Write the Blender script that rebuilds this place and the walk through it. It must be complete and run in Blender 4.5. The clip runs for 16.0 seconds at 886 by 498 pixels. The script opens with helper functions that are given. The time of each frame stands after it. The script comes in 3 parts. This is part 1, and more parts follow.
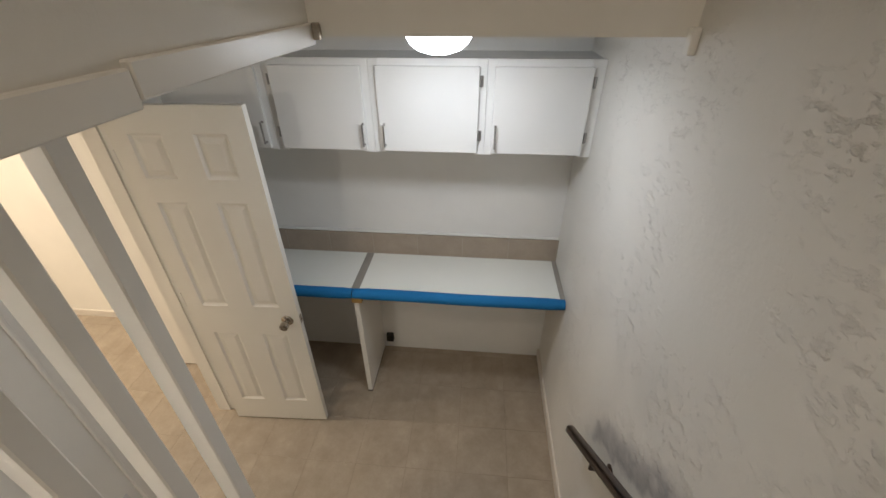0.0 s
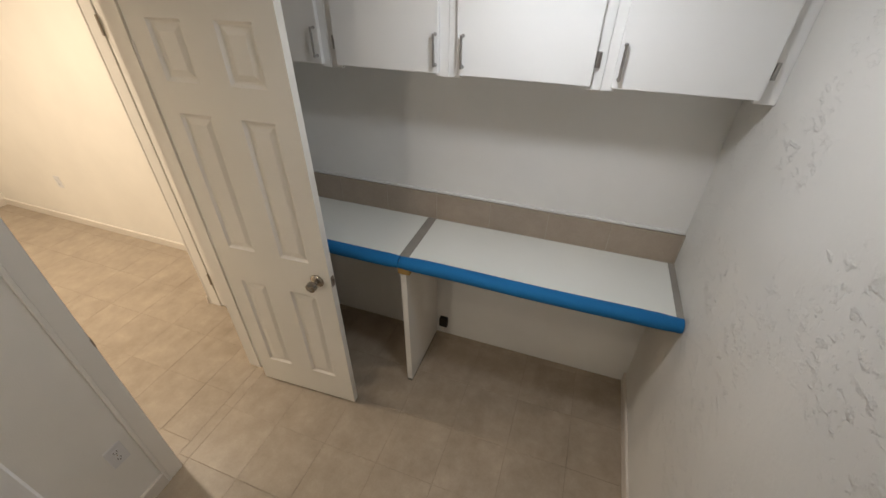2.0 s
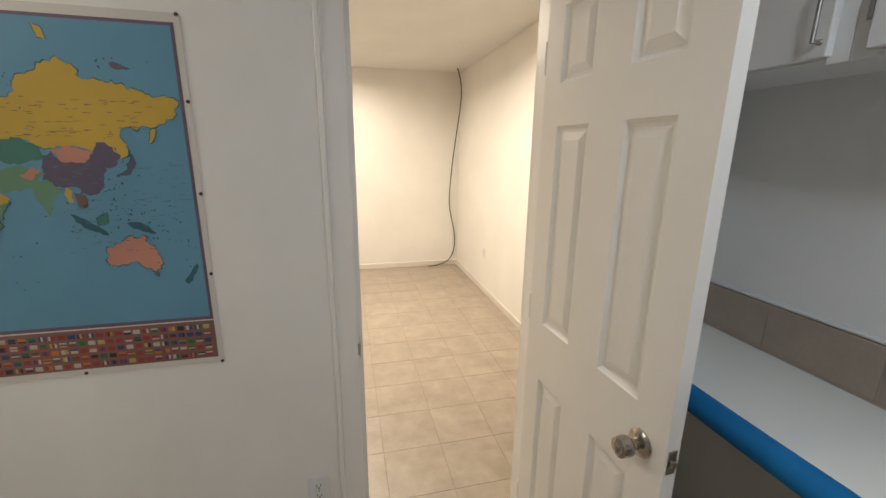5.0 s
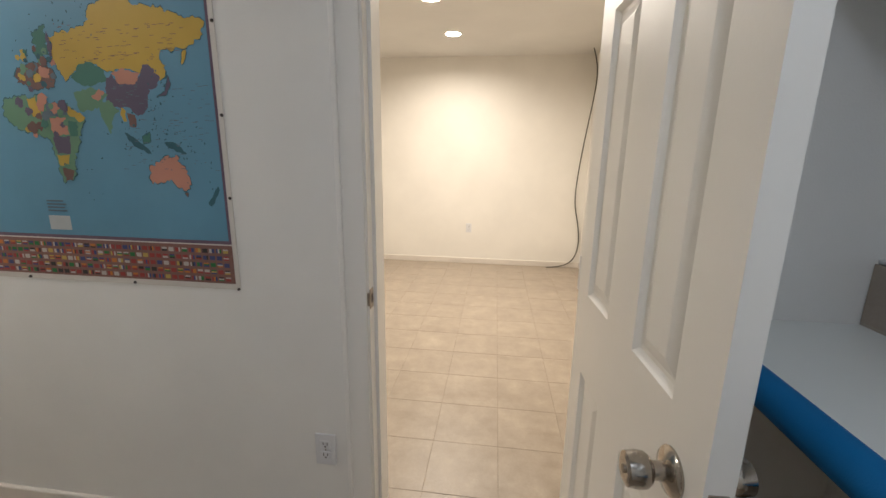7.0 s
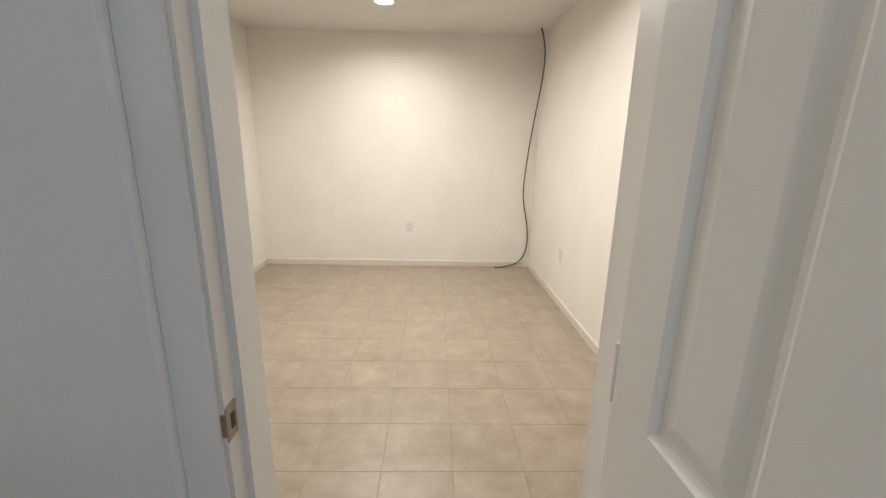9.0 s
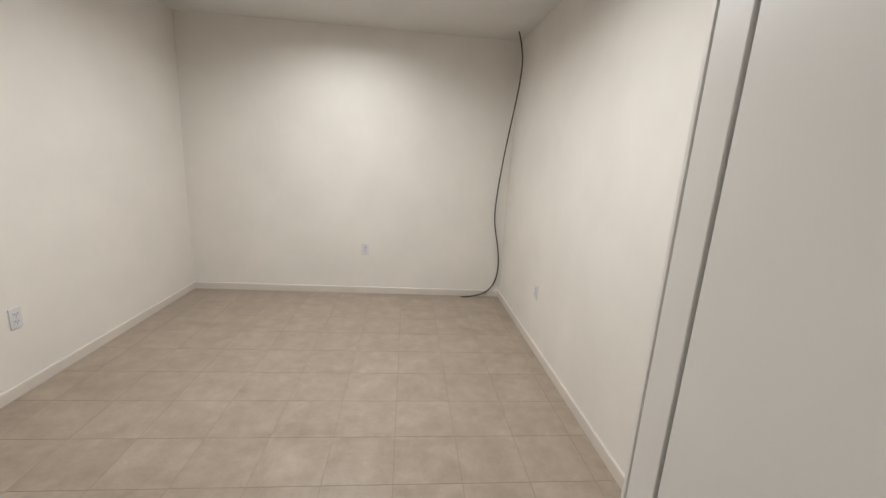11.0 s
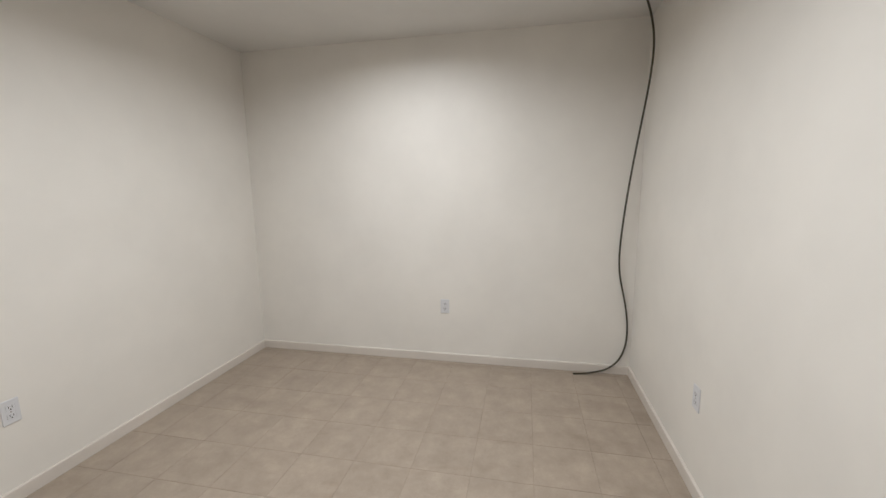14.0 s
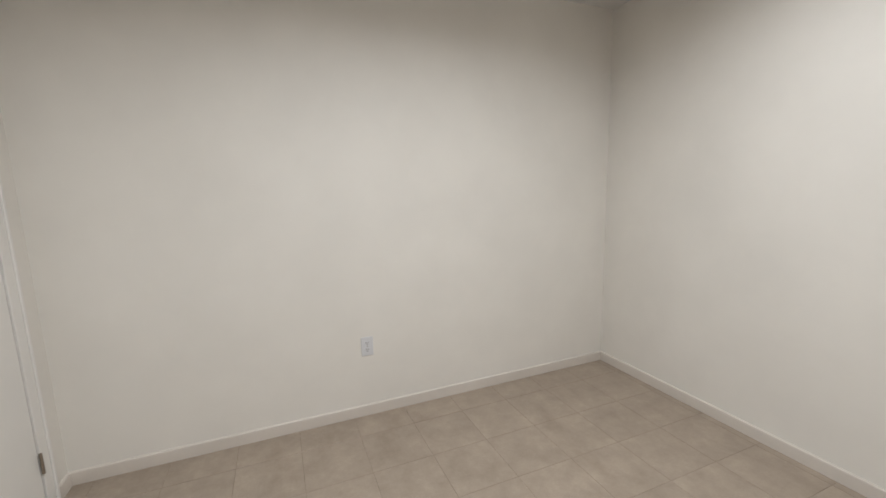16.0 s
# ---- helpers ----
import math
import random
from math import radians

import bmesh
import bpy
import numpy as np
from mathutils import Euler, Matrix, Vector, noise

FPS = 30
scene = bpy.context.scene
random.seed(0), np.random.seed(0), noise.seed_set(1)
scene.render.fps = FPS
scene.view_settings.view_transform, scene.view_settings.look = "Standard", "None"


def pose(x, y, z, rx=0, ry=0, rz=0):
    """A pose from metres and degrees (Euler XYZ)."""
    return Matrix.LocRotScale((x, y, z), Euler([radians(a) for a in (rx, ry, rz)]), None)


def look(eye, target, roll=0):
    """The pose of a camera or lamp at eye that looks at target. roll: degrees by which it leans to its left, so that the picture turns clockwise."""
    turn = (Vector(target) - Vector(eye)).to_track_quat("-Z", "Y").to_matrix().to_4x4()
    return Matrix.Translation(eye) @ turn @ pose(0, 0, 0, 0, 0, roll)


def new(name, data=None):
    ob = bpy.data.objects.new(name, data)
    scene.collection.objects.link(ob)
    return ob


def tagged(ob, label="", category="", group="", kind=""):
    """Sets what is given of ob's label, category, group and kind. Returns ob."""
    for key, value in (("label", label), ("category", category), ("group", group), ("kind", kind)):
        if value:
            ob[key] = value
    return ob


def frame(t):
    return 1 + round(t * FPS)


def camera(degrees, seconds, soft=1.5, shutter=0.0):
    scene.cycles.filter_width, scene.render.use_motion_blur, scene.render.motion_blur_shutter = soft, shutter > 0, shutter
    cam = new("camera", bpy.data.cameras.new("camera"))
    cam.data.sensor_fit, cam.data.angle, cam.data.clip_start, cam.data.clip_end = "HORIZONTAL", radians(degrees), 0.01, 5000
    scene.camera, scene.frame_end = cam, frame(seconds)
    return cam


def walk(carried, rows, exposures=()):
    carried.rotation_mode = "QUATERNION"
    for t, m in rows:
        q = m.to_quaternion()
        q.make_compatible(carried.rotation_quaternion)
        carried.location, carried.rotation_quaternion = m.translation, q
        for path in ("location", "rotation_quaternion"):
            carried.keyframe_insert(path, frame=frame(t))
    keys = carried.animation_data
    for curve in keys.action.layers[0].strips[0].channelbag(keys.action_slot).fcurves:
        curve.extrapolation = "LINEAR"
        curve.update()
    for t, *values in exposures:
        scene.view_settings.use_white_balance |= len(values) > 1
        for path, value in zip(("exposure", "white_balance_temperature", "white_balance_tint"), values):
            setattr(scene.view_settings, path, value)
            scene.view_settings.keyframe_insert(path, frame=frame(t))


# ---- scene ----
cam = camera(95.9, 16.0)
PATH = [
    (0, (0.684, 0.23, 2.418), (0.523, 1.898, 1.326), -0.4),
    (0.5, (0.668, 0.305, 2.336), (0.438, 1.945, 1.215), -1.0),
    (1, (0.731, 0.432, 2.241), (0.465, 2.055, 1.102), -0.3),
    (1.5, (0.735, 0.534, 2.186), (0.244, 2.097, 1.039), -1.9),
    (2, (0.679, 0.64, 2.069), (0.134, 2.179, 0.913), 0.4),
    (2.5, (0.6, 0.734, 1.965), (-0.174, 2.237, 0.896), 1.2),
    (3, (0.543, 0.821, 1.883), (-0.762, 2.041, 0.983), 1.9),
    (3.5, (0.53, 0.907, 1.812), (-1.049, 1.839, 1.012), 0.6),
    (4, (0.456, 0.984, 1.76), (-1.277, 1.823, 1.219), 3.0),
    (4.5, (0.361, 1.069, 1.631), (-1.47, 1.72, 1.16), 2.0),
    (5, (0.325, 1.14, 1.541), (-1.562, 1.598, 1.062), 0.6),
    (5.2, (0.316, 1.186, 1.484), (-1.589, 1.539, 0.986), 2.1),
    (7.5, (0.092, 1.532, 1.305), (-1.842, 1.249, 0.883), 0.1),
    (8, (-0.034, 1.52, 1.304), (-1.975, 1.346, 0.853), 1.7),
    (8.5, (-0.23, 1.453, 1.324), (-2.177, 1.296, 0.895), 1.1),
    (9, (-0.357, 1.479, 1.329), (-2.297, 1.525, 0.845), 1.1),
    (11.5, (-1.016, 1.591, 1.386), (-2.958, 1.786, 0.95), 3.5),
    (12, (-1.102, 1.607, 1.357), (-3.051, 1.739, 0.927), 2.3),
    (12.5, (-1.273, 1.68, 1.402), (-3.239, 1.604, 1.044), 1.8),
    (13, (-1.42, 1.756, 1.386), (-3.379, 1.619, 1.008), 1.4),
    (13.5, (-1.617, 1.795, 1.387), (-3.586, 1.695, 1.054), 0.6),
    (14, (-1.85, 1.812, 1.415), (-3.784, 1.412, 1.1), -0.7),
    (14.5, (-2.081, 1.757, 1.413), (-3.875, 0.94, 1.074), -0.9),
    (15, (-2.328, 1.776, 1.398), (-3.83, 0.489, 1.102), 0.1),
    (15.5, (-2.432, 1.691, 1.378), (-3.664, 0.151, 1.047), -1.6),
    (16, (-2.667, 1.772, 1.331), (-3.421, -0.055, 1.027), -1.4),
]
walk(cam, [(t, look(eye, target, roll)) for t, eye, target, roll in PATH],
     exposures=[(0.0, 0.40, 6350, 12), (2.0, 0.32, 6450, 13), (4.0, 0.62, 6200, 11), (5.5, 0.62, 5900, 12), (8.0, 0.42, 5600, 12),
                (9.0, 0.32, 5350, 10), (11.5, -0.12, 5000, 11), (16.0, -0.14, 4900, 10)])

# ---- world and lamps ----
world = bpy.data.worlds.new("world")
scene.world = world
world.use_nodes = True
world.node_tree.nodes["Background"].inputs["Color"].default_value = (0.5, 0.47, 0.42, 1)
world.node_tree.nodes["Background"].inputs["Strength"].default_value = 0.05

HALL_GLOW = 9.5           # dome lamp in the hall
HALL_WATTS = 3.6          # downward light of the same lamp
ROOM_WATTS = 15.5          # each recessed lamp in the far room
STAIR_FILL_WATTS = 12.0          # unseen fill light added over the top of the stairs
WARM = (1.0, 0.84, 0.63)
SOUTH_GLOW = 68.0          # second dome lamp, further down the hall
MILD = (1.0, 0.885, 0.72)
COOL = (0.92, 0.97, 1.0)

# ---- plan, in metres ----
XW = -0.90                 # face of the wall with the poster and the doorway
XW2 = -1.02                # its far-room face
XE = 1.212                 # rough plaster wall beside the stairs
YN = 2.460                 # wall with counter and cabinets
YS = -2.2                  # end of the hall
DY0, DY1, DZ = 1.16, 1.795, 2.04      # doorway
HC = 2.34                  # hall ceiling
XF = -4.875                # far wall of the room
RY0, RY1, RC = -0.46, 2.595, 2.488
SX = 0.21                  # stairwell's open side
SY = 1.42                  # stairwell's end
GRIME = 1.97                # z + 0.86 y at the lower edge of the grimy band
UP = 4.75                  # upper ceiling


# ---- materials ----
def shader(name, rough=0.6, metal=0.0, spec=0.5):
    m = bpy.data.materials.new(name)
    m.use_nodes = True
    b = m.node_tree.nodes["Principled BSDF"]
    b.inputs["Roughness"].default_value = rough
    b.inputs["Metallic"].default_value = metal
    b.inputs["Specular IOR Level"].default_value = spec
    return m, m.node_tree.nodes, m.node_tree.links, b


def place_coords(N, L, scale=(1, 1, 1)):
    g = N.new("ShaderNodeNewGeometry")
    mp = N.new("ShaderNodeMapping")
    mp.inputs["Scale"].default_value = scale
    L.new(g.outputs["Position"], mp.inputs["Vector"])
    return mp.outputs["Vector"]


def noise_node(N, L, vec, scale, detail=4.0, rough=0.55):
    n = N.new("ShaderNodeTexNoise")
    n.inputs["Scale"].default_value = scale
    n.inputs["Detail"].default_value = detail
    n.inputs["Roughness"].default_value = rough
    L.new(vec, n.inputs["Vector"])
    return n.outputs["Fac"]


def ramp(N, L, fac, stops):
    r = N.new("ShaderNodeValToRGB")
    while len(r.color_ramp.elements) < len(stops):
        r.color_ramp.elements.new(0.5)
    for e, (p, c) in zip(r.color_ramp.elements, stops):
        e.position, e.color = p, (*c, 1)
    L.new(fac, r.inputs["Fac"])
    return r.outputs["Color"]


def mix(N, L, fac, a, b, how="MIX"):
    x = N.new("ShaderNodeMix")
    x.data_type, x.blend_type = "RGBA", how
    if isinstance(fac, float):
        x.inputs[0].default_value = fac
    else:
        L.new(fac, x.inputs[0])
    for sock, v in ((x.inputs[6], a), (x.inputs[7], b)):
        if isinstance(v, tuple):
            sock.default_value = (*v, 1)
        else:
            L.new(v, sock)
    return x.outputs[2]


def bump(N, L, b, height, strength, distance):
    n = N.new("ShaderNodeBump")
    n.inputs["Strength"].default_value = strength
    n.inputs["Distance"].default_value = distance
    L.new(height, n.inputs["Height"])
    L.new(n.outputs["Normal"], b.inputs["Normal"])


def paint(name, col, rough=0.55, grain=260, depth=0.0006, vary=0.05, spec=0.35):
    """Painted surface: faint blotches and roller grain."""
    m, N, L, b = shader(name, rough, 0, spec)
    v = place_coords(N, L)
    dark = tuple(c * (1 - vary) for c in col)
    big = noise_node(N, L, v, 2.3, 5)
    L.new(ramp(N, L, big, [(0.35, dark), (0.65, col)]), b.inputs["Base Color"])
    bump(N, L, b, noise_node(N, L, v, grain, 3), 0.35, depth)
    return m


def math_node(N, L, how, a, b):
    n = N.new("ShaderNodeMath")
    n.operation = how
    for sock, v in zip(n.inputs, (a, b)):
        if isinstance(v, float):
            sock.default_value = v
        else:
            L.new(v, sock)
    return n.outputs[0]


def span(N, L, value, lo, hi, to0=0.0, to1=1.0):
    n = N.new("ShaderNodeMapRange")
    n.interpolation_type = "SMOOTHSTEP"
    for name, v in (("From Min", lo), ("From Max", hi), ("To Min", to0), ("To Max", to1)):
        n.inputs[name].default_value = v
    L.new(value, n.inputs["Value"])
    return n.outputs["Result"]


def plaster_rough(name, col):
    """Hand-trowelled plaster: torn flakes in patches, pits, long swells, and a grimy band above the handrail."""
    m, N, L, b = shader(name, 0.5, 0, 0.4)
    v = place_coords(N, L)
    tilt = place_coords(N, L, (1.0, 0.75, 1.5))
    flakes = span(N, L, noise_node(N, L, tilt, 30, 7, 0.62), 0.52, 0.68)
    patch = span(N, L, noise_node(N, L, v, 2.6, 3), 0.42, 0.60, 0.08, 1.0)
    pits = span(N, L, noise_node(N, L, v, 62, 3, 0.5), 0.30, 0.40, -0.35, 0.0)
    swell = noise_node(N, L, tilt, 4.5, 4, 0.5)
    height = math_node(N, L, "MULTIPLY", flakes, patch)
    height = math_node(N, L, "ADD", height, math_node(N, L, "MULTIPLY", pits, patch))
    height = math_node(N, L, "ADD", height, math_node(N, L, "MULTIPLY", swell, 1.6))
    height = math_node(N, L, "ADD", height, math_node(N, L, "MULTIPLY", noise_node(N, L, v, 40, 5, 0.6), 0.35))
    bump(N, L, b, height, 0.75, 0.0038)
    base = ramp(N, L, noise_node(N, L, v, 1.7, 5), [(0.3, tuple(x * 0.93 for x in col)), (0.7, col)])
    # hand grime: height above the line of the rail
    g = N.new("ShaderNodeNewGeometry")
    sep = N.new("ShaderNodeSeparateXYZ")
    L.new(g.outputs["Position"], sep.inputs[0])
    above = math_node(N, L, "ADD", sep.outputs["Z"], math_node(N, L, "MULTIPLY", sep.outputs["Y"], 0.86))
    above = math_node(N, L, "ADD", above, math_node(N, L, "MULTIPLY", noise_node(N, L, v, 11, 4), 0.14))
    band = math_node(N, L, "MULTIPLY", span(N, L, above, GRIME, GRIME + 0.05), span(N, L, above, GRIME + 0.09, GRIME + 0.20, 1.0, 0.0))
    band = math_node(N, L, "MULTIPLY", band, span(N, L, sep.outputs["Y"], 1.22, 1.30, 1.0, 0.0))
    band = math_node(N, L, "MULTIPLY", band, span(N, L, noise_node(N, L, v, 16, 5), 0.25, 0.6, 0.45, 0.85))
    L.new(mix(N, L, band, base, (0.30, 0.30, 0.32)), b.inputs["Base Color"])
    return m


def tile_stuff(name, light, dark, grain_dir):
    """Glazed ceramic tile: clouds, drawn-out streaks, each tile a little different."""
    m, N, L, b = shader(name, 0.36, 0, 0.45)
    info = N.new("ShaderNodeObjectInfo")
    g = N.new("ShaderNodeNewGeometry")
    shift = N.new("ShaderNodeVectorMath")
    shift.operation = "MULTIPLY_ADD"
    L.new(info.outputs["Random"], shift.inputs[0])
    shift.inputs[1].default_value = (0.10, 0.13, 0.05)
    L.new(g.outputs["Position"], shift.inputs[2])
    v = shift.outputs[0]
    mp = N.new("ShaderNodeMapping")
    mp.inputs["Scale"].default_value = grain_dir
    L.new(v, mp.inputs["Vector"])
    cloud = noise_node(N, L, v, 8, 8, 0.68)
    streak = noise_node(N, L, mp.outputs["Vector"], 5, 5, 0.6)
    fine = noise_node(N, L, v, 120, 3)
    base = ramp(N, L, cloud, [(0.3, dark), (0.55, tuple((p + q) / 2 for p, q in zip(light, dark))), (0.75, light)])
    s = ramp(N, L, streak, [(0.30, (0.86, 0.845, 0.825)), (0.44, (1, 1, 1)), (0.72, (1.0, 1.0, 1.0)), (0.82, (1.12, 1.12, 1.12))])
    c1 = mix(N, L, 0.8, base, s, "MULTIPLY")
    one = ramp(N, L, info.outputs["Random"], [(0.0, (0.975, 0.972, 0.97)), (1.0, (1.02, 1.018, 1.015))])
    c2 = mix(N, L, 1.0, c1, one, "MULTIPLY")
    f = ramp(N, L, fine, [(0.35, (0.95, 0.95, 0.94)), (0.6, (1, 1, 1))])
    L.new(mix(N, L, 1.0, c2, f, "MULTIPLY"), b.inputs["Base Color"])
    rr = N.new("ShaderNodeMapRange")
    rr.inputs["To Min"].default_value, rr.inputs["To Max"].default_value = 0.28, 0.48
    L.new(cloud, rr.inputs["Value"])
    L.new(rr.outputs["Result"], b.inputs["Roughness"])
    bump(N, L, b, streak, 0.25, 0.0008)
    return m


def glow(name, col, strength):
    m = bpy.data.materials.new(name)
    m.use_nodes = True
    b = m.node_tree.nodes["Principled BSDF"]
    b.inputs["Base Color"].default_value = (0.9, 0.9, 0.9, 1)
    b.inputs["Emission Color"].default_value = (*col, 1)
    b.inputs["Emission Strength"].default_value = strength
    return m


def metal_stuff(name, col, rough):
    m, N, L, b = shader(name, rough, 1.0)
    v = place_coords(N, L)
    L.new(ramp(N, L, noise_node(N, L, v, 60, 4), [(0.3, tuple(c * 0.8 for c in col)), (0.7, col)]), b.inputs["Base Color"])
    bump(N, L, b, noise_node(N, L, v, 400, 2), 0.1, 0.0003)
    return m


M_wall = paint("wall_paint", (0.80, 0.77, 0.71))
M_hallwall = paint("hall_wall_paint", (0.78, 0.765, 0.73), 0.5, 180, 0.0012)
M_back = paint("back_wall_paint", (0.78, 0.78, 0.77), 0.45, 60, 0.0025, 0.06)
M_rough = plaster_rough("rough_plaster", (0.76, 0.745, 0.71))
M_ceil = paint("ceiling_paint", (0.73, 0.715, 0.68), 0.7, 140, 0.001)
M_trim = paint("trim_paint", (0.80, 0.78, 0.74), 0.34, 300, 0.0003, 0.04, 0.5)
M_door = paint("door_paint", (0.80, 0.775, 0.715), 0.36, 200, 0.0004, 0.04, 0.45)
M_cab = paint("cabinet_paint", (0.83, 0.83, 0.82), 0.34, 90, 0.0007, 0.03, 0.5)
M_skirt = paint("skirting_paint", (0.67, 0.62, 0.555), 0.4, 120, 0.0008, 0.08, 0.4)
M_dark = paint("shadow_gap", (0.12, 0.11, 0.09), 0.8)
M_tile = tile_stuff("floor_tile", (0.432, 0.364, 0.288), (0.300, 0.250, 0.194), (1.0, 0.22, 1.0))
M_grout = paint("grout", (0.325, 0.27, 0.21), 0.8, 500, 0.001, 0.2)
M_splash = tile_stuff("splash_tile", (0.40, 0.335, 0.275), (0.33, 0.275, 0.225), (0.3, 1.0, 1.0))
M_strip = tile_stuff("grey_strip", (0.36, 0.34, 0.31), (0.27, 0.255, 0.235), (1.0, 0.2, 1.0))
M_lam = paint("white_laminate", (0.80, 0.815, 0.78), 0.30, 500, 0.0001, 0.03, 0.5)
M_foam = paint("blue_foam", (0.012, 0.165, 0.42), 0.75, 420, 0.0012, 0.12, 0.25)
M_foam_in = paint("foam_hole", (0.006, 0.06, 0.16), 0.9)
M_wood = paint("raw_wood", (0.50, 0.33, 0.12), 0.7, 90, 0.001, 0.3)
M_black = paint("black_plastic", (0.018, 0.015, 0.013), 0.5)
M_rail = paint("dark_brown_paint", (0.045, 0.026, 0.018), 0.32, 120, 0.0006, 0.3, 0.5)
M_steel = metal_stuff("satin_nickel", (0.46, 0.42, 0.37), 0.17)
M_plate = metal_stuff("worn_steel", (0.42, 0.37, 0.31), 0.35)
M_pull = metal_stuff("brushed_pull", (0.46, 0.45, 0.44), 0.35)
M_outlet = paint("outlet_plastic", (0.68, 0.68, 0.69), 0.3, 300, 0.0001, 0.02, 0.5)
M_slot = paint("outlet_slot", (0.06, 0.05, 0.05), 0.6)
M_cable = paint("cable_jacket", (0.075, 0.07, 0.05), 0.5, 200, 0.0006, 0.3)
M_tread = paint("stair_tread", (0.30, 0.20, 0.12), 0.5, 50, 0.002, 0.3)
M_dome = glow("lit_glass_dome", COOL, HALL_GLOW)
M_dome2 = glow("lit_glass_dome_warm", MILD, SOUTH_GLOW)
M_can = glow("lit_lens", WARM, 40.0)


# ---- building helpers ----
def bx(bm, x0, x1, y0, y1, z0, z1, bev=0.0, seg=1):
    vs = [bm.verts.new((x, y, z)) for x in (x0, x1) for y in (y0, y1) for z in (z0, z1)]
    fs = [bm.faces.new([vs[i] for i in f]) for f in
          ((0, 1, 3, 2), (4, 6, 7, 5), (0, 4, 5, 1), (2, 3, 7, 6), (0, 2, 6, 4), (1, 5, 7, 3))]
    if bev:
        es = {e for f in fs for e in f.edges}
        bmesh.ops.bevel(bm, geom=list(es), offset=bev, segments=seg, profile=0.5, affect="EDGES")


def block(x0, x1, y0, y1, z0, z1, bev=0.0, seg=1):
    bm = bmesh.new()
    bx(bm, x0, x1, y0, y1, z0, z1, bev, seg)
    return bm


def tube(bm, a, b, r0, r1=None, n=20, caps=True):
    a, b = Vector(a), Vector(b)
    r1 = r0 if r1 is None else r1
    m = Matrix.Translation((a + b) / 2) @ (b - a).to_track_quat("Z", "Y").to_matrix().to_4x4()
    bmesh.ops.create_cone(bm, cap_ends=caps, segments=n, radius1=r0, radius2=r1, depth=(b - a).length, matrix=m)


def lathe(bm, rings, m, n=28):
    """rings: (radius, height) along local z; closed at both ends."""
    loops = []
    for r, h in rings:
        loops.append([bm.verts.new(m @ Vector((r * math.cos(2 * math.pi * i / n), r * math.sin(2 * math.pi * i / n), h))) for i in range(n)])
    for p, q in zip(loops, loops[1:]):
        for i in range(n):
            bm.faces.new((p[i], p[(i + 1) % n], q[(i + 1) % n], q[i]))
    bm.faces.new(loops[0][::-1])
    bm.faces.new(loops[-1])


def mesh_of(name, bm, material, smooth=False):
    bmesh.ops.recalc_face_normals(bm, faces=bm.faces)
    me = bpy.data.meshes.new(name)
    bm.to_mesh(me)
    bm.free()
    me.materials.append(material)
    if smooth:
        for p in me.polygons:
            p.use_smooth = True
        me.set_sharp_from_angle(angle=radians(38))
    return me


def part(name, bm, material, parent, label="", smooth=False):
    ob = new(name, mesh_of(name, bm, material, smooth))
    ob.parent = parent
    return tagged(ob, label) if label else ob


def thing(name, label, category, group="", m=None):
    ob = new(name)
    if m is not None:
        ob.matrix_basis = m
    return tagged(ob, label, category, group)


def setting(name, bm, material, label, category="", smooth=False):
    ob = new(name, mesh_of(name, bm, material, smooth))
    return tagged(ob, label, category or name.split("_")[0], "", "structure")


# ---- structure: walls, ceilings ----
bm = bmesh.new()
bx(bm, XW2, XW, YS, DY0 - 0.02, 0, 2.6)
bx(bm, XW2, XW, DY1 + 0.02, YN, 0, 2.6)
bx(bm, XW2, XW, DY0 - 0.02, DY1 + 0.02, DZ + 0.02, 2.6)
setting("wall_west", bm, M_hallwall, "off-white painted wall with a doorway and a pinned poster", "wall")
setting("wall_north", block(XW2, XE + 0.12, YN, YN + 0.12, 0, 2.6), M_back, "white painted uneven wall behind the counter", "wall")
setting("wall_east", block(XE, XE + 0.12, YS - 0.12, YN, 0, UP), M_rough, "cream hand-trowelled rough plaster wall beside the stairs", "wall")
setting("wall_south", block(XW2, XE, YS - 0.12, YS, 0, UP), M_hallwall, "plain off-white wall at the stair top", "wall")
setting("ceiling_hall", block(XW, SX - 0.10, YS, YN, HC, HC + 0.2), M_ceil, "white painted hall ceiling", "ceiling")
setting("ceiling_alcove", block(SX - 0.10, XE, SY + 0.10, YN, HC, HC + 0.2), M_ceil, "white painted ceiling over the counter", "ceiling")
setting("stairwell_side", block(SX - 0.10, SX, YS, SY, 2.318, UP), M_hallwall, "plain painted side wall of the stairwell", "wall")
setting("stairwell_header", block(SX, XE, SY, SY + 0.10, 2.311, UP), M_hallwall, "plain painted header wall over the stair foot", "wall")
setting("ceiling_upper", block(SX - 0.10, XE + 0.12, YS - 0.12, SY + 0.10, UP, UP + 0.1), M_ceil, "white upper ceiling over the stairs", "ceiling")

# far room
CX0 = -1.695
setting("wall_far", block(XF - 0.12, XF, RY0 - 0.12, RY1 + 0.12, 0, 2.6), M_wall, "cream painted end wall of the empty room", "wall")
setting("wall_room_north", block(XF, CX0, RY1, RY1 + 0.12, 0, 2.6), M_wall, "cream painted side wall of the empty room", "wall")
setting("wall_room_south", block(XF, -1.02, RY0 - 0.12, RY0, 0, 2.6), M_wall, "cream painted wall of the empty room with one outlet", "wall")
CX, CY = -1.695, 2.148       # corner of the boxed-out closet
bm = bmesh.new()
bx(bm, CX, XW2, CY, CY + 0.1, 2.06, 2.6)
bx(bm, CX, CX + 0.06, CY, CY + 0.1, 0, 2.06)
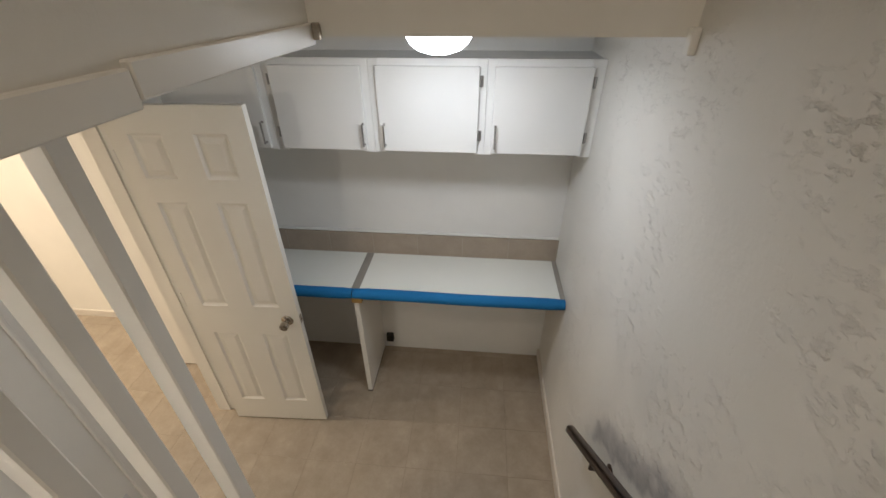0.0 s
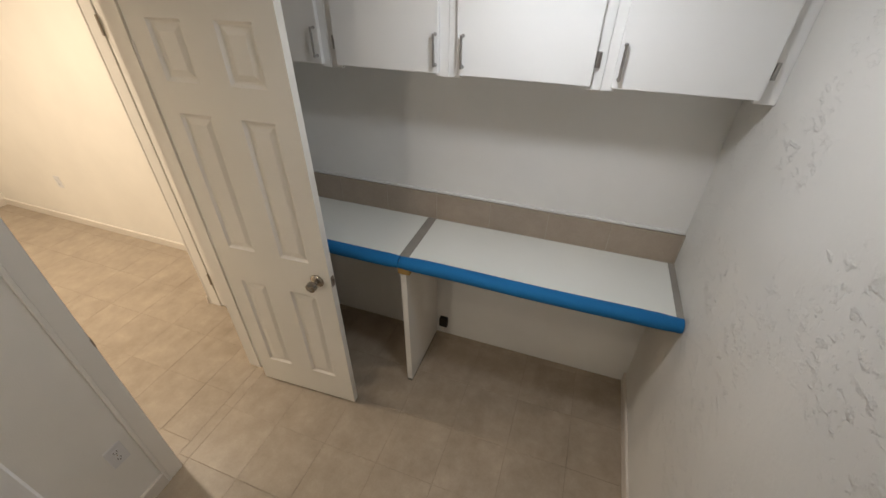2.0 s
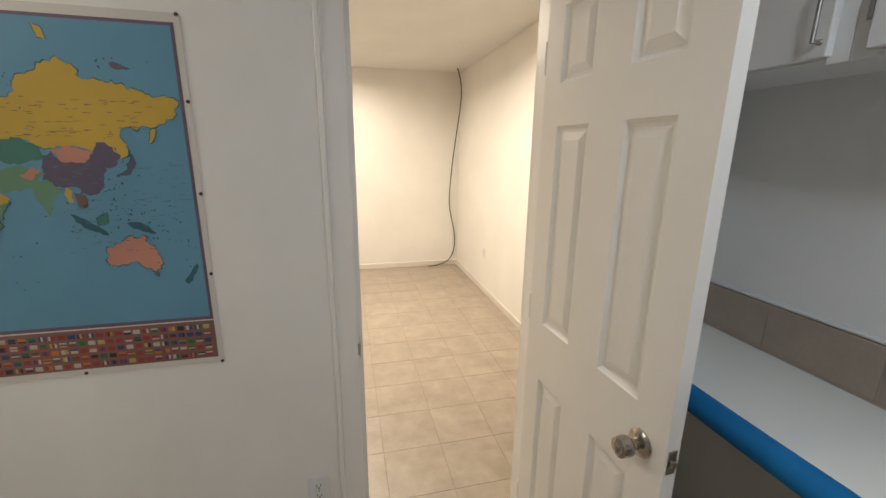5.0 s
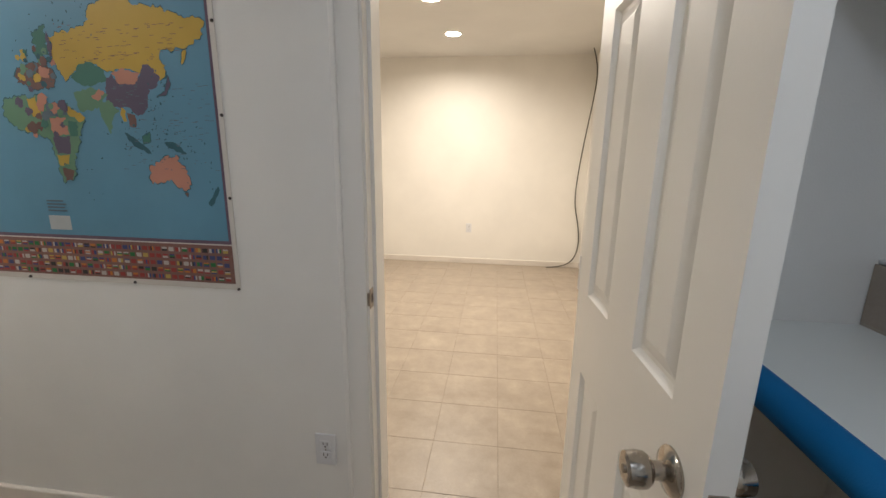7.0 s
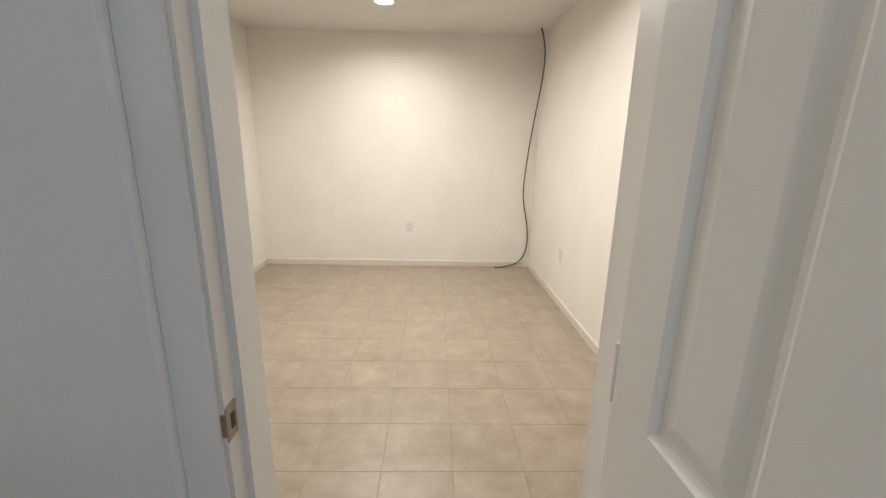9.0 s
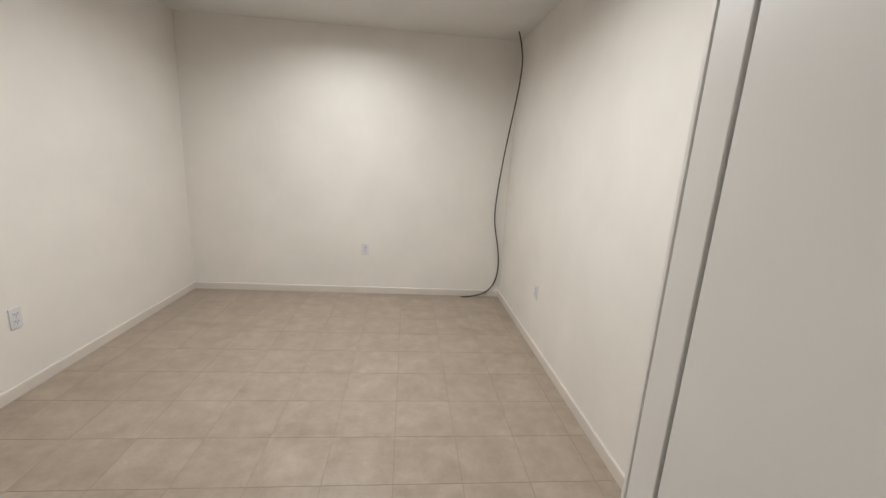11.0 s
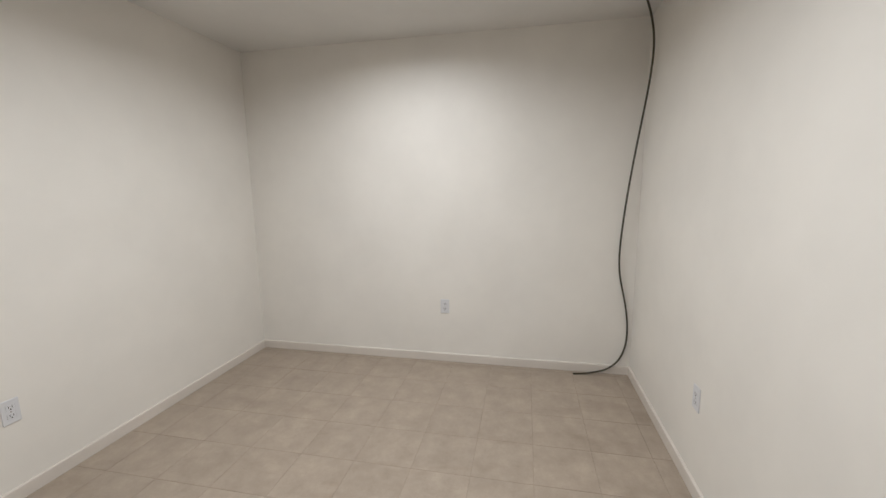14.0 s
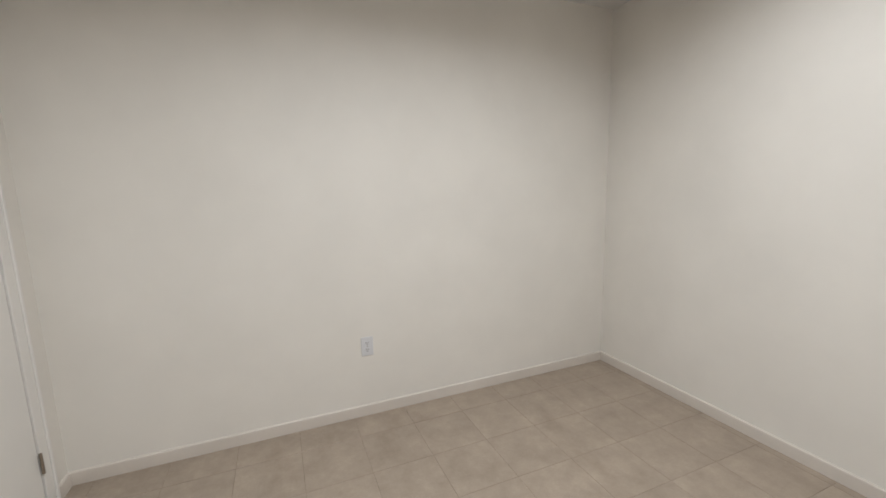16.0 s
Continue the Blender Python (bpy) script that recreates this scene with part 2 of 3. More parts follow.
bx(bm, CX, CX + 0.1, CY + 0.1, RY1 + 0.12, 0, 2.6)
bx(bm, CX + 0.1, XW2, RY1, RY1 + 0.12, 0, 2.6)
setting("wall_closet", bm, M_wall, "cream wall boxed out round a closet door", "wall")
KX, KY = -1.675, 0.55       # second boxed-out closet
bm = bmesh.new()
bx(bm, KX, KX + 0.1, RY0, RY0 + 0.20, 0, 2.6)
bx(bm, KX, KX + 0.1, RY0 + 0.20, KY, 2.06, 2.6)
bx(bm, KX, XW2, KY, KY + 0.1, 0, 2.6)
setting("wall_closet_south", bm, M_wall, "cream wall boxed out beside a white door", "wall")
setting("ceiling_room", block(XF, XW2, RY0, RY1, RC, RC + 0.15), M_ceil, "white painted ceiling with recessed lamps", "ceiling")


# ---- skirting boards ----
def skirting(name, x0, x1, y0, y1, side, h=0.066):
    bm = bmesh.new()
    bx(bm, x0, x1, y0, y1, 0, h)
    keep = {"+x": lambda v: abs(v.co.x - x1) < 1e-5, "-x": lambda v: abs(v.co.x - x0) < 1e-5,
            "+y": lambda v: abs(v.co.y - y1) < 1e-5, "-y": lambda v: abs(v.co.y - y0) < 1e-5}[side]
    es = [e for e in bm.edges if all(keep(v) and v.co.z > h - 1e-5 for v in e.verts)]
    bmesh.ops.bevel(bm, geom=es, offset=0.008, segments=3, profile=0.6, affect="EDGES")
    setting(name, bm, M_skirt, "low off-white painted skirting board", "baseboard", True)


T = 0.013
skirting("baseboard_far", XF, XF + T, RY0 + T, RY1 - T, "+x")
skirting("baseboard_room_north", XF, CX, RY1 - T, RY1, "-y")
skirting("baseboard_room_south", XF, KX, RY0, RY0 + T, "+y")
skirting("baseboard_closet", KX - T, KX, RY0 + T, RY0 + 0.125, "-x")
skirting("baseboard_closet_corner", CX - T, CX, CY - 0.02, CY + 0.10, "-x", 0.07)
skirting("baseboard_hall", XW, XW + T, YS, DY0 - 0.085, "+x", 0.075)
skirting("baseboard_east", XE - T, XE, 1.24, YN, "-x", 0.075)


# ---- doorway: lining, stop, casing ----
def casing_leg(bm, x, dx, y0, y1, z0, z1, outer):
    """Flat casing with a raised outer band. dx: which way it stands off the wall."""
    a, b = sorted((x, x + dx * 0.010))
    o0, o1 = (y0, y0 + 0.016) if outer < 0 else (y1 - 0.016, y1)
    bx(bm, a, b, *((o1, y1) if outer < 0 else (y0, o0)), z0, z1, 0.0015)
    a, b = sorted((x, x + dx * 0.014))
    bx(bm, a, b, o0, o1, z0, z1, 0.003)


door_frame = tagged(new("door_1"), "white painted door frame with moulded casing", "door frame", "", "structure")
bm = bmesh.new()
bx(bm, XW2, XW, DY0 - 0.02, DY0, 0, DZ)
bx(bm, XW2, XW - 0.04, DY0, DY0 + 0.011, 0, DZ - 0.011)
part("strike_jamb", bm, M_trim, door_frame)
bm = bmesh.new()
bx(bm, XW2, XW, DY1, DY1 + 0.02, 0, DZ)
bx(bm, XW2, XW - 0.04, DY1 - 0.011, DY1, 0, DZ - 0.011)
part("hinge_jamb", bm, M_trim, door_frame)
bm = bmesh.new()
bx(bm, XW2, XW, DY0 - 0.02, DY1 + 0.02, DZ, DZ + 0.02)
bx(bm, XW2, XW - 0.04, DY0, DY1, DZ - 0.011, DZ)
part("head_jamb", bm, M_trim, door_frame)
for x, dx, nm in ((XW, 1, "hall_casing"), (XW2, -1, "room_casing")):
    bm = bmesh.new()
    casing_leg(bm, x, dx, DY0 - 0.085, DY0 - 0.006, 0, DZ + 0.08, -1)
    part(nm, bm, M_trim, door_frame)
    bm = bmesh.new()
    casing_leg(bm, x, dx, DY1 + 0.006, DY1 + 0.085, 0, DZ + 0.08, 1)
    part(nm, bm, M_trim, door_frame)
    bm = bmesh.new()
    a, b = sorted((x, x + dx * 0.010))
    bx(bm, a, b, DY0 - 0.006, DY1 + 0.006, DZ + 0.006, DZ + 0.065, 0.0015)
    a, b = sorted((x, x + dx * 0.014))
    bx(bm, a, b, DY0 - 0.006, DY1 + 0.006, DZ + 0.065, DZ + 0.080, 0.003)
    part(nm, bm, M_trim, door_frame)
bm = bmesh.new()
bx(bm, XW - 0.030, XW + 0.002, DY0, DY0 + 0.0025, 0.875, 0.935, 0.001)
bx(bm, XW - 0.002, XW + 0.004, DY0 - 0.010, DY0 + 0.0025, 0.885, 0.925, 0.001)
strike = part("strike_plate", bm, M_plate, door_frame, "worn steel strike plate")
part("latch_hole", block(XW - 0.021, XW - 0.010, DY0 + 0.0026, DY0 + 0.0034, 0.892, 0.918), M_slot, strike)


# ---- the open six-panel door ----
def panel_leaf(name, W, H, TH, m, label, group=""):
    """Leaf from u=0 (hinge) to W, thickness from v=0 to TH, panels sunk on both faces."""
    root = thing(name, label, "door", group, m)
    cols = ((0.085, 0.231), (0.363, 0.509))
    rows = ((0.200, 0.790), (0.988, 1.604), (1.718, 1.918))
    bm = bmesh.new()
    xs = (0, cols[0][0], cols[0][1], cols[1][0], cols[1][1], W)
    for a, b in ((xs[0], xs[1]), (xs[2], xs[3]), (xs[4], xs[5])):
        bx(bm, a, b, 0, TH, 0.006, H)
    zs = (0.006, rows[0][0], rows[0][1], rows[1][0], rows[1][1], rows[2][0], rows[2][1], H)
    for a, b in cols:
        for i in (0, 2, 4, 6):
            bx(bm, a, b, 0, TH, zs[i], zs[i + 1])
    bmesh.ops.remove_doubles(bm, verts=bm.verts, dist=1e-5)
    part("leaf", bm, M_door, root)
    for a, b in cols:
        for z0, z1 in rows:
            bm = bmesh.new()
            for v0, s in ((0.0, 1), (TH, -1)):
                # sloping moulding, flat channel, raised field
                rings = ((0.0, 0.0), (0.004, 0.004), (0.011, 0.0095), (0.018, 0.010), (0.040, 0.0035))
                loops = []
                for inset, depth in rings:
                    loops.append([bm.verts.new((x, v0 + s * depth, z)) for x, z in
                                  ((a + inset, z0 + inset), (b - inset, z0 + inset), (b - inset, z1 - inset), (a + inset, z1 - inset))])
                for p, q in zip(loops, loops[1:]):
                    for i in range(4):
                        bm.faces.new((p[i], p[(i + 1) % 4], q[(i + 1) % 4], q[i]))
                bm.faces.new(loops[-1])
            part("panel", bm, M_door, root)
    return root


LEAF_W = 0.602
leaf = panel_leaf("panel_door", LEAF_W, 2.032, 0.035, pose(-0.853, 1.736, 0.008, 0, 0, 2.6),
                  "open cream-white six-panel door with a nickel knob", "")
for s, v0 in ((-1, 0.0), (1, 0.035)):
    m = Matrix.Translation((LEAF_W - 0.068, v0, 0.897)) @ (Vector((0, s, 0)).to_track_quat("Z", "Y").to_matrix().to_4x4())
    bm = bmesh.new()
    lathe(bm, ((0.033, 0.0), (0.0335, 0.003), (0.030, 0.007), (0.020, 0.010), (0.0125, 0.013), (0.0125, 0.026), (0.019, 0.030),
               (0.0235, 0.036), (0.0245, 0.046), (0.0225, 0.060), (0.017, 0.0625), (0.010, 0.0618)), m, 32)
    knob = part("knob", bm, M_steel, leaf, "round satin nickel knob", True)
    bm = bmesh.new()
    lathe(bm, ((0.006, 0.0615), (0.006, 0.064), (0.004, 0.0645)), m, 16)
    part("lock_button", bm, M_plate, knob)
bm = block(LEAF_W - 0.0005, LEAF_W + 0.0015, 0.006, 0.029, 0.869, 0.926, 0.0005)
latch = part("latch_plate", bm, M_plate, leaf, "worn steel latch plate")
part("latch_bolt", block(LEAF_W + 0.001, LEAF_W + 0.010, 0.011, 0.024, 0.888, 0.907, 0.002), M_plate, latch)
for z in (0.25, 1.02, 1.80):
    bm = bmesh.new()
    tube(bm, (-0.006, 0.004, z - 0.045), (-0.006, 0.004, z + 0.045), 0.006, n=12)
    bx(bm, -0.004, 0.0, 0.004, 0.03, z - 0.044, z + 0.044)
    part("hinge", bm, M_trim, leaf, "painted-over butt hinge")


# ---- closet doors of the far room ----
def plain_door(name, bm_slab, bm_casings, hinges, label):
    root = thing(name, label, "door")
    part("leaf", bm_slab, M_trim, root)
    for b in bm_casings:
        part("casing", b, M_trim, root)
    for b in hinges:
        part("hinge", b, M_plate, root, "small steel butt hinge")
    return root


def leg_y(x0, x1, y, z0, z1, outer):
    """Casing leg on a wall that faces -y."""
    bm = bmesh.new()
    o0, o1 = (x0, x0 + 0.016) if outer < 0 else (x1 - 0.016, x1)
    bx(bm, *((o1, x1) if outer < 0 else (x0, o0)), y - 0.013, y, z0, z1, 0.0015)
    bx(bm, o0, o1, y - 0.016, y, z0, z1, 0.003)
    return bm


hs = []
for z in (0.26, 1.83):
    bm = bmesh.new()
    tube(bm, (CX + 0.105, CY - 0.018, z - 0.045), (CX + 0.105, CY - 0.018, z + 0.045), 0.006, n=12)
    hs.append(bm)
plain_door("closet_door", block(CX + 0.109, XW2 - 0.03, CY - 0.011, CY + 0.024, 0.012, 2.045, 0.002),
           [leg_y(CX, CX + 0.10, CY, 0, 2.12, -1)], hs, "closed flat white closet door in the boxed-out wall")
bm = bmesh.new()
bx(bm, KX - 0.013, KX, RY0 + 0.141, RY0 + 0.20, 0, 2.12, 0.002)
bx(bm, KX - 0.020, KX, RY0 + 0.125, RY0 + 0.141, 0, 2.12, 0.003)
hb = bmesh.new()
tube(hb, (KX - 0.016, RY0 + 0.205, 0.2), (KX - 0.016, RY0 + 0.205, 0.29), 0.006, n=12)
plain_door("closet_door", block(KX - 0.008, KX + 0.027, RY0 + 0.208, KY - 0.03, 0.012, 2.045, 0.002), [bm], [hb],
           "closed flat white door near the room's corner")

# ---- stairs ----
RISE, RUN, FOOT = 0.18, 0.21, 1.16
stairs = thing("staircase", "narrow steep straight staircase with brown treads and white sides", "stairs")
for k in range(14):
    y1 = FOOT - RUN * k
    y0 = max(y1 - RUN, YS)
    part("tread", block(SX + 0.002, XE - 0.002, y0 - 0.0, y1 + 0.022, RISE * (k + 1) - 0.028, RISE * (k + 1), 0.006, 2), M_tread, stairs)
    part("riser", block(SX + 0.002, XE - 0.002, y1 - 0.018, y1, RISE * k, RISE * (k + 1) - 0.029), M_trim, stairs)
bm = bmesh.new()
prof = [(FOOT - 0.002, 0.0), (FOOT - 0.002, 0.185), (YS, 0.185 + (FOOT - YS) * RISE / RUN), (YS, 0.0)]
a = [bm.verts.new((SX - 0.09, y, z)) for y, z in prof]
b = [bm.verts.new((SX - 0.004, y, z)) for y, z in prof]
bm.faces.new(a)
bm.faces.new(b[::-1])
for i in range(4):
    bm.faces.new((a[i], b[i], b[(i + 1) % 4], a[(i + 1) % 4]))
part("stair_side", bm, M_hallwall, stairs, "painted closed side of the staircase")

# balusters stand on the stair side and reach the trim overhead
balustrade = thing("balustrade", "row of square white painted balusters under the stairwell trim", "balustrade")
for k in range(14):
    y = 0.667 - 0.106 * k
    zb = 0.185 + (FOOT - y) * RISE / RUN - 0.04
    if zb < 2.2:
        part("baluster", block(SX - 0.085, SX - 0.045, y - 0.018, y + 0.018, zb, 2.281, 0.003), M_trim, balustrade)

trim = tagged(new("trim_stairwell"), "white painted board along the stairwell's lower edge", "trim", "", "structure")
part("board", block(SX - 0.100, SX + 0.014, 0.758, SY, 2.291, 2.343, 0.003), M_trim, trim)
part("board", block(SX - 0.100, SX + 0.014, YS, 0.756, 2.281, 2.334, 0.003), M_trim, trim)

bracket = thing("wall_clip", "small white painted clip at the header's end", "clip", "clips on the header")
part("clip", block(XE - 0.022, XE, SY - 0.030, SY - 0.0, 2.272, 2.335, 0.004, 2), M_trim, bracket)
bracket = thing("wall_clip", "small grey clip where header and trim meet", "clip", "clips on the header")
part("clip", block(SX + 0.014, SX + 0.034, SY - 0.022, SY, 2.304, 2.345, 0.004, 2), M_plate, bracket)

# handrail on the rough wall
rail = thing("handrail", "dark brown round wooden handrail on the plaster wall", "handrail")
RX = XE - 0.075
r0, slope = (1.315, 0.79), 0.86
r1 = (-1.4, r0[1] + (r0[0] + 1.4) * slope)
bm = bmesh.new()
tube(bm, (RX, r0[0], r0[1]), (RX, r1[0], r1[1]), 0.021, n=20)
bmesh.ops.bevel(bm, geom=[e for e in bm.edges if len({round(v.co.y, 2) for v in e.verts}) == 1], offset=0.006, segments=2, profile=0.5, affect="EDGES")
part("bar", bm, M_rail, rail, "", True)
for y in (1.06, 0.1, -0.9):
    z = r0[1] + (r0[0] - y) * slope
    bm = bmesh.new()
    lathe(bm, ((0.028, 0.0), (0.028, 0.004), (0.012, 0.010), (0.008, 0.014)), Matrix.Translation((XE, y, z - 0.075)) @ pose(0, 0, 0, 0, -90, 0), 20)
    tube(bm, (XE - 0.008, y, z - 0.075), (RX, y, z - 0.06), 0.007, n=12)
    tube(bm, (RX, y, z - 0.064), (RX, y, z - 0.018), 0.007, n=12)
    part("rail_bracket", bm, M_rail, rail, "", True)

# ---- wall cabinets ----
CZ0, CZ1, CF = 1.733, 2.157, 2.154
def wall_cabinet(x0, x1, door0, door1, pull_x, hinge_x, label):
    root = thing("wall_cabinet", label, "cabinet", "wall cabinets over the counter")
    bm = bmesh.new()
    bx(bm, x0, x1, CF + 0.02, YN, CZ0 + 0.012, CZ0 + 0.028)
    bx(bm, x0, x1, CF + 0.02, YN, CZ1 - 0.018, CZ1)
    bx(bm, x0, x0 + 0.016, CF + 0.02, YN, CZ0 + 0.028, CZ1 - 0.018)
    bx(bm, x1 - 0.016, x1, CF + 0.02, YN, CZ0 + 0.028, CZ1 - 0.018)
    part("body", bm, M_cab, root)
    bm = bmesh.new()
    bx(bm, x0, door0 + 0.012, CF, CF + 0.02, CZ0 - 0.006, CZ1 + 0.004, 0.0015)
    bx(bm, door1 - 0.012, x1, CF, CF + 0.02, CZ0 - 0.006, CZ1 + 0.004, 0.0015)
    bx(bm, door0 + 0.012, door1 - 0.012, CF, CF + 0.02, CZ0 + 0.004, CZ0 + 0.03)
    bx(bm, door0 + 0.012, door1 - 0.012, CF, CF + 0.02, CZ1 - 0.036, CZ1 + 0.004)
    part("face_frame", bm, M_cab, root)
    door = part("door", block(door0, door1, CF - 0.021, CF - 0.001, CZ0 + 0.008, CZ1 - 0.026, 0.003, 2), M_cab, root)
    bm = bmesh.new()
    for z in (1.772, 1.872):
        tube(bm, (pull_x, CF - 0.021, z), (pull_x, CF - 0.043, z), 0.0042, n=10)
        lathe(bm, ((0.0065, 0), (0.0065, 0.002), (0.0045, 0.004)), Matrix.Translation((pull_x, CF - 0.021, z)) @ pose(0, 0, 0, 90, 0, 0), 12)
    tube(bm, (pull_x, CF - 0.043, 1.768), (pull_x, CF - 0.043, 1.876), 0.0046, n=10)
    part("pull", bm, M_pull, door, "brushed metal bar pull", True)
    for z in (1.822, 2.068):
        bm = bmesh.new()
        tube(bm, (hinge_x, CF - 0.014, z - 0.022), (hinge_x, CF - 0.014, z + 0.022), 0.0045, n=10)
        bx(bm, hinge_x - 0.012, hinge_x + 0.012, CF - 0.004, CF - 0.0005, z - 0.024, z + 0.024)
        part("hinge", bm, M_pull, door, "bare metal surface hinge")
    return root


wall_cabinet(XW, -0.346, -0.825, -0.376, -0.392, -0.831, "white painted wall cabinet with one plain door by the corner")
wall_cabinet(-0.345, 0.160, -0.309, 0.126, 0.115, -0.316, "white painted wall cabinet with one plain left-hung door")
wall_cabinet(0.161, 0.703, 0.195, 0.669, 0.219, 0.675, "white painted wall cabinet with one plain right-hung door")
wall_cabinet(0.704, XE, 0.735, 1.163, 0.752, 1.169, "white painted wall cabinet against the plaster wall")

# ---- counter ----
counter = thing("countertop", "white laminate countertop in two lengths with grey tile strips", "countertop")
CT = 0.915
part("slab", block(XW, XE, 2.048, YN, CT - 0.036, CT - 0.004), M_wood, counter, "raw wooden underside board")
part("laminate", block(XW, -0.047, 2.046, YN, CT - 0.0035, CT, 0.001), M_lam, counter)
part("laminate", block(0.003, XE - 0.028, 2.046, YN, CT - 0.0035, CT, 0.001), M_lam, counter)
part("strip", block(-0.046, 0.002, 2.046, YN, CT - 0.0035, CT + 0.001), M_strip, counter, "grey tile strip")
part("strip", block(XE - 0.027, XE, 2.046, YN, CT - 0.0035, CT + 0.001), M_strip, counter, "grey tile strip")


def noodle(x0, x1, label):
    """Foam tube slit and pushed over the counter's front edge."""
    root = thing("foam_edge_guard", label, "foam tube", "foam tubes on the counter edge")
    R, r, cy, cz, n = 0.034, 0.020, 2.028, 0.894, 36
    bm = bmesh.new()
    steps = 14
    outer, inner = [], []
    for s in range(steps + 1):
        x = x0 + (x1 - x0) * s / steps
        dy = 0.0012 * math.sin(5.1 * x + 1.0)
        dz = 0.0014 * math.sin(7.3 * x)
        rr = R - (0.004 if s in (0, steps) else 0)
        outer.append([bm.verts.new((x, cy + dy + rr * math.cos(radians(28 + 304 * i / n)), cz + dz + rr * math.sin(radians(28 + 304 * i / n)))) for i in range(n + 1)])
        inner.append([bm.verts.new((x, cy + dy + r * math.cos(radians(48 + 264 * i / n)), cz + dz + r * math.sin(radians(48 + 264 * i / n)))) for i in range(n + 1)])
    for s in range(steps):
        for i in range(n):
            bm.faces.new((outer[s][i], outer[s][i + 1], outer[s + 1][i + 1], outer[s + 1][i]))
            bm.faces.new((inner[s][i], inner[s + 1][i], inner[s + 1][i + 1], inner[s][i + 1]))
        for i in (0, n):
            bm.faces.new((outer[s][i], outer[s + 1][i], inner[s + 1][i], inner[s][i]))
    for s in (0, steps):
        for i in range(n):
            bm.faces.new((outer[s][i], outer[s][i + 1], inner[s][i + 1], inner[s][i]))
    part("foam", bm, M_foam, root, "", True)
    return root


noodle(XW + 0.004, -0.036, "shorter blue foam tube pushed onto the counter's front edge")
noodle(-0.030, XE - 0.004, "longer blue foam tube pushed onto the counter's front edge")

support = thing("counter_support", "white painted upright board under the counter joint", "support board")
part("board", block(-0.034, -0.002, 2.022, 2.45, 0.012, 0.822, 0.002), M_trim, support)
# Dark colour in the gap below the board stands for shade.
part("foot_shade", block(-0.033, -0.003, 2.020, 2.44, 0.0, 0.0115), M_dark, support, "dark strip standing for the shade under the board")
part("top_block", block(-0.048, 0.014, 2.024, 2.30, 0.823, CT - 0.037, 0.002), M_wood, support, "yellow raw wood block")

box = thing("junction_box", "small black plastic box low on the wall by the support board", "electrical box")
part("box", block(0.022, 0.076, YN - 0.035, YN, 0.085, 0.155, 0.004, 2), M_black, box)
part("cable_stub", block(0.030, 0.058, YN - 0.028, YN - 0.004, 0.045, 0.085, 0.006, 2), M_trim, box, "short pale cable stub")

# backsplash: one row of tiles
splash = thing("backsplash", "single row of taupe ceramic tiles above the counter", "backsplash")
part("mortar", block(XW, XE, YN - 0.0215, YN, CT, 1.072), paint("splash_grout", (0.42, 0.37, 0.31), 0.9), splash)
xs = [XW] + [-0.590 + 0.2975 * i for i in range(6)] + [XE - 0.006]
for a, b in zip(xs, xs[1:]):
    part("tile", block(a + 0.002, b - 0.002, YN - 0.0245, YN - 0.0216, CT + 0.008, 1.074, 0.0008), M_splash, splash)
part("cap", block(XW, XE - 0.004, YN - 0.018, YN, 1.0745, 1.086, 0.004, 2), M_back, splash, "white caulk bead")


# ---- lamps ----
def dome_lamp(x, y, glass, label):
    root = thing("ceiling_lamp", label, "ceiling lamp")
    m = Matrix.Translation((x, y, HC)) @ pose(0, 0, 0, 180, 0, 0)
    bm = bmesh.new()
    lathe(bm, ((0.118, 0.0), (0.120, 0.010), (0.115, 0.016), (0.09, 0.017)), m, 40)
    part("base", bm, M_trim, root, "", True)
    bm = bmesh.new()
    lathe(bm, ((0.106, 0.018), (0.108, 0.026), (0.104, 0.048), (0.092, 0.068), (0.068, 0.086), (0.036, 0.096), (0.010, 0.098)), m, 40)
    part("glass_dome", bm, glass, root, "glowing frosted glass", True)
    bm = bmesh.new()
    lathe(bm, ((0.008, 0.097), (0.008, 0.100), (0.005, 0.104), (0.002, 0.105)), m, 16)
    part("finial", bm, M_steel, root, "", True)


dome_lamp(0.540, 1.635, M_dome, "lit round white glass dome lamp above the counter")
d = bpy.data.lights.new("dome_light", "AREA")
d.shape, d.size, d.energy, d.color = "DISK", 0.16, HALL_WATTS, COOL
new("dome_light", d).matrix_basis = pose(0.540, 1.635, HC - 0.112)
dome_lamp(-0.58, -0.55, M_dome2, "lit warm glass dome lamp further down the hall")


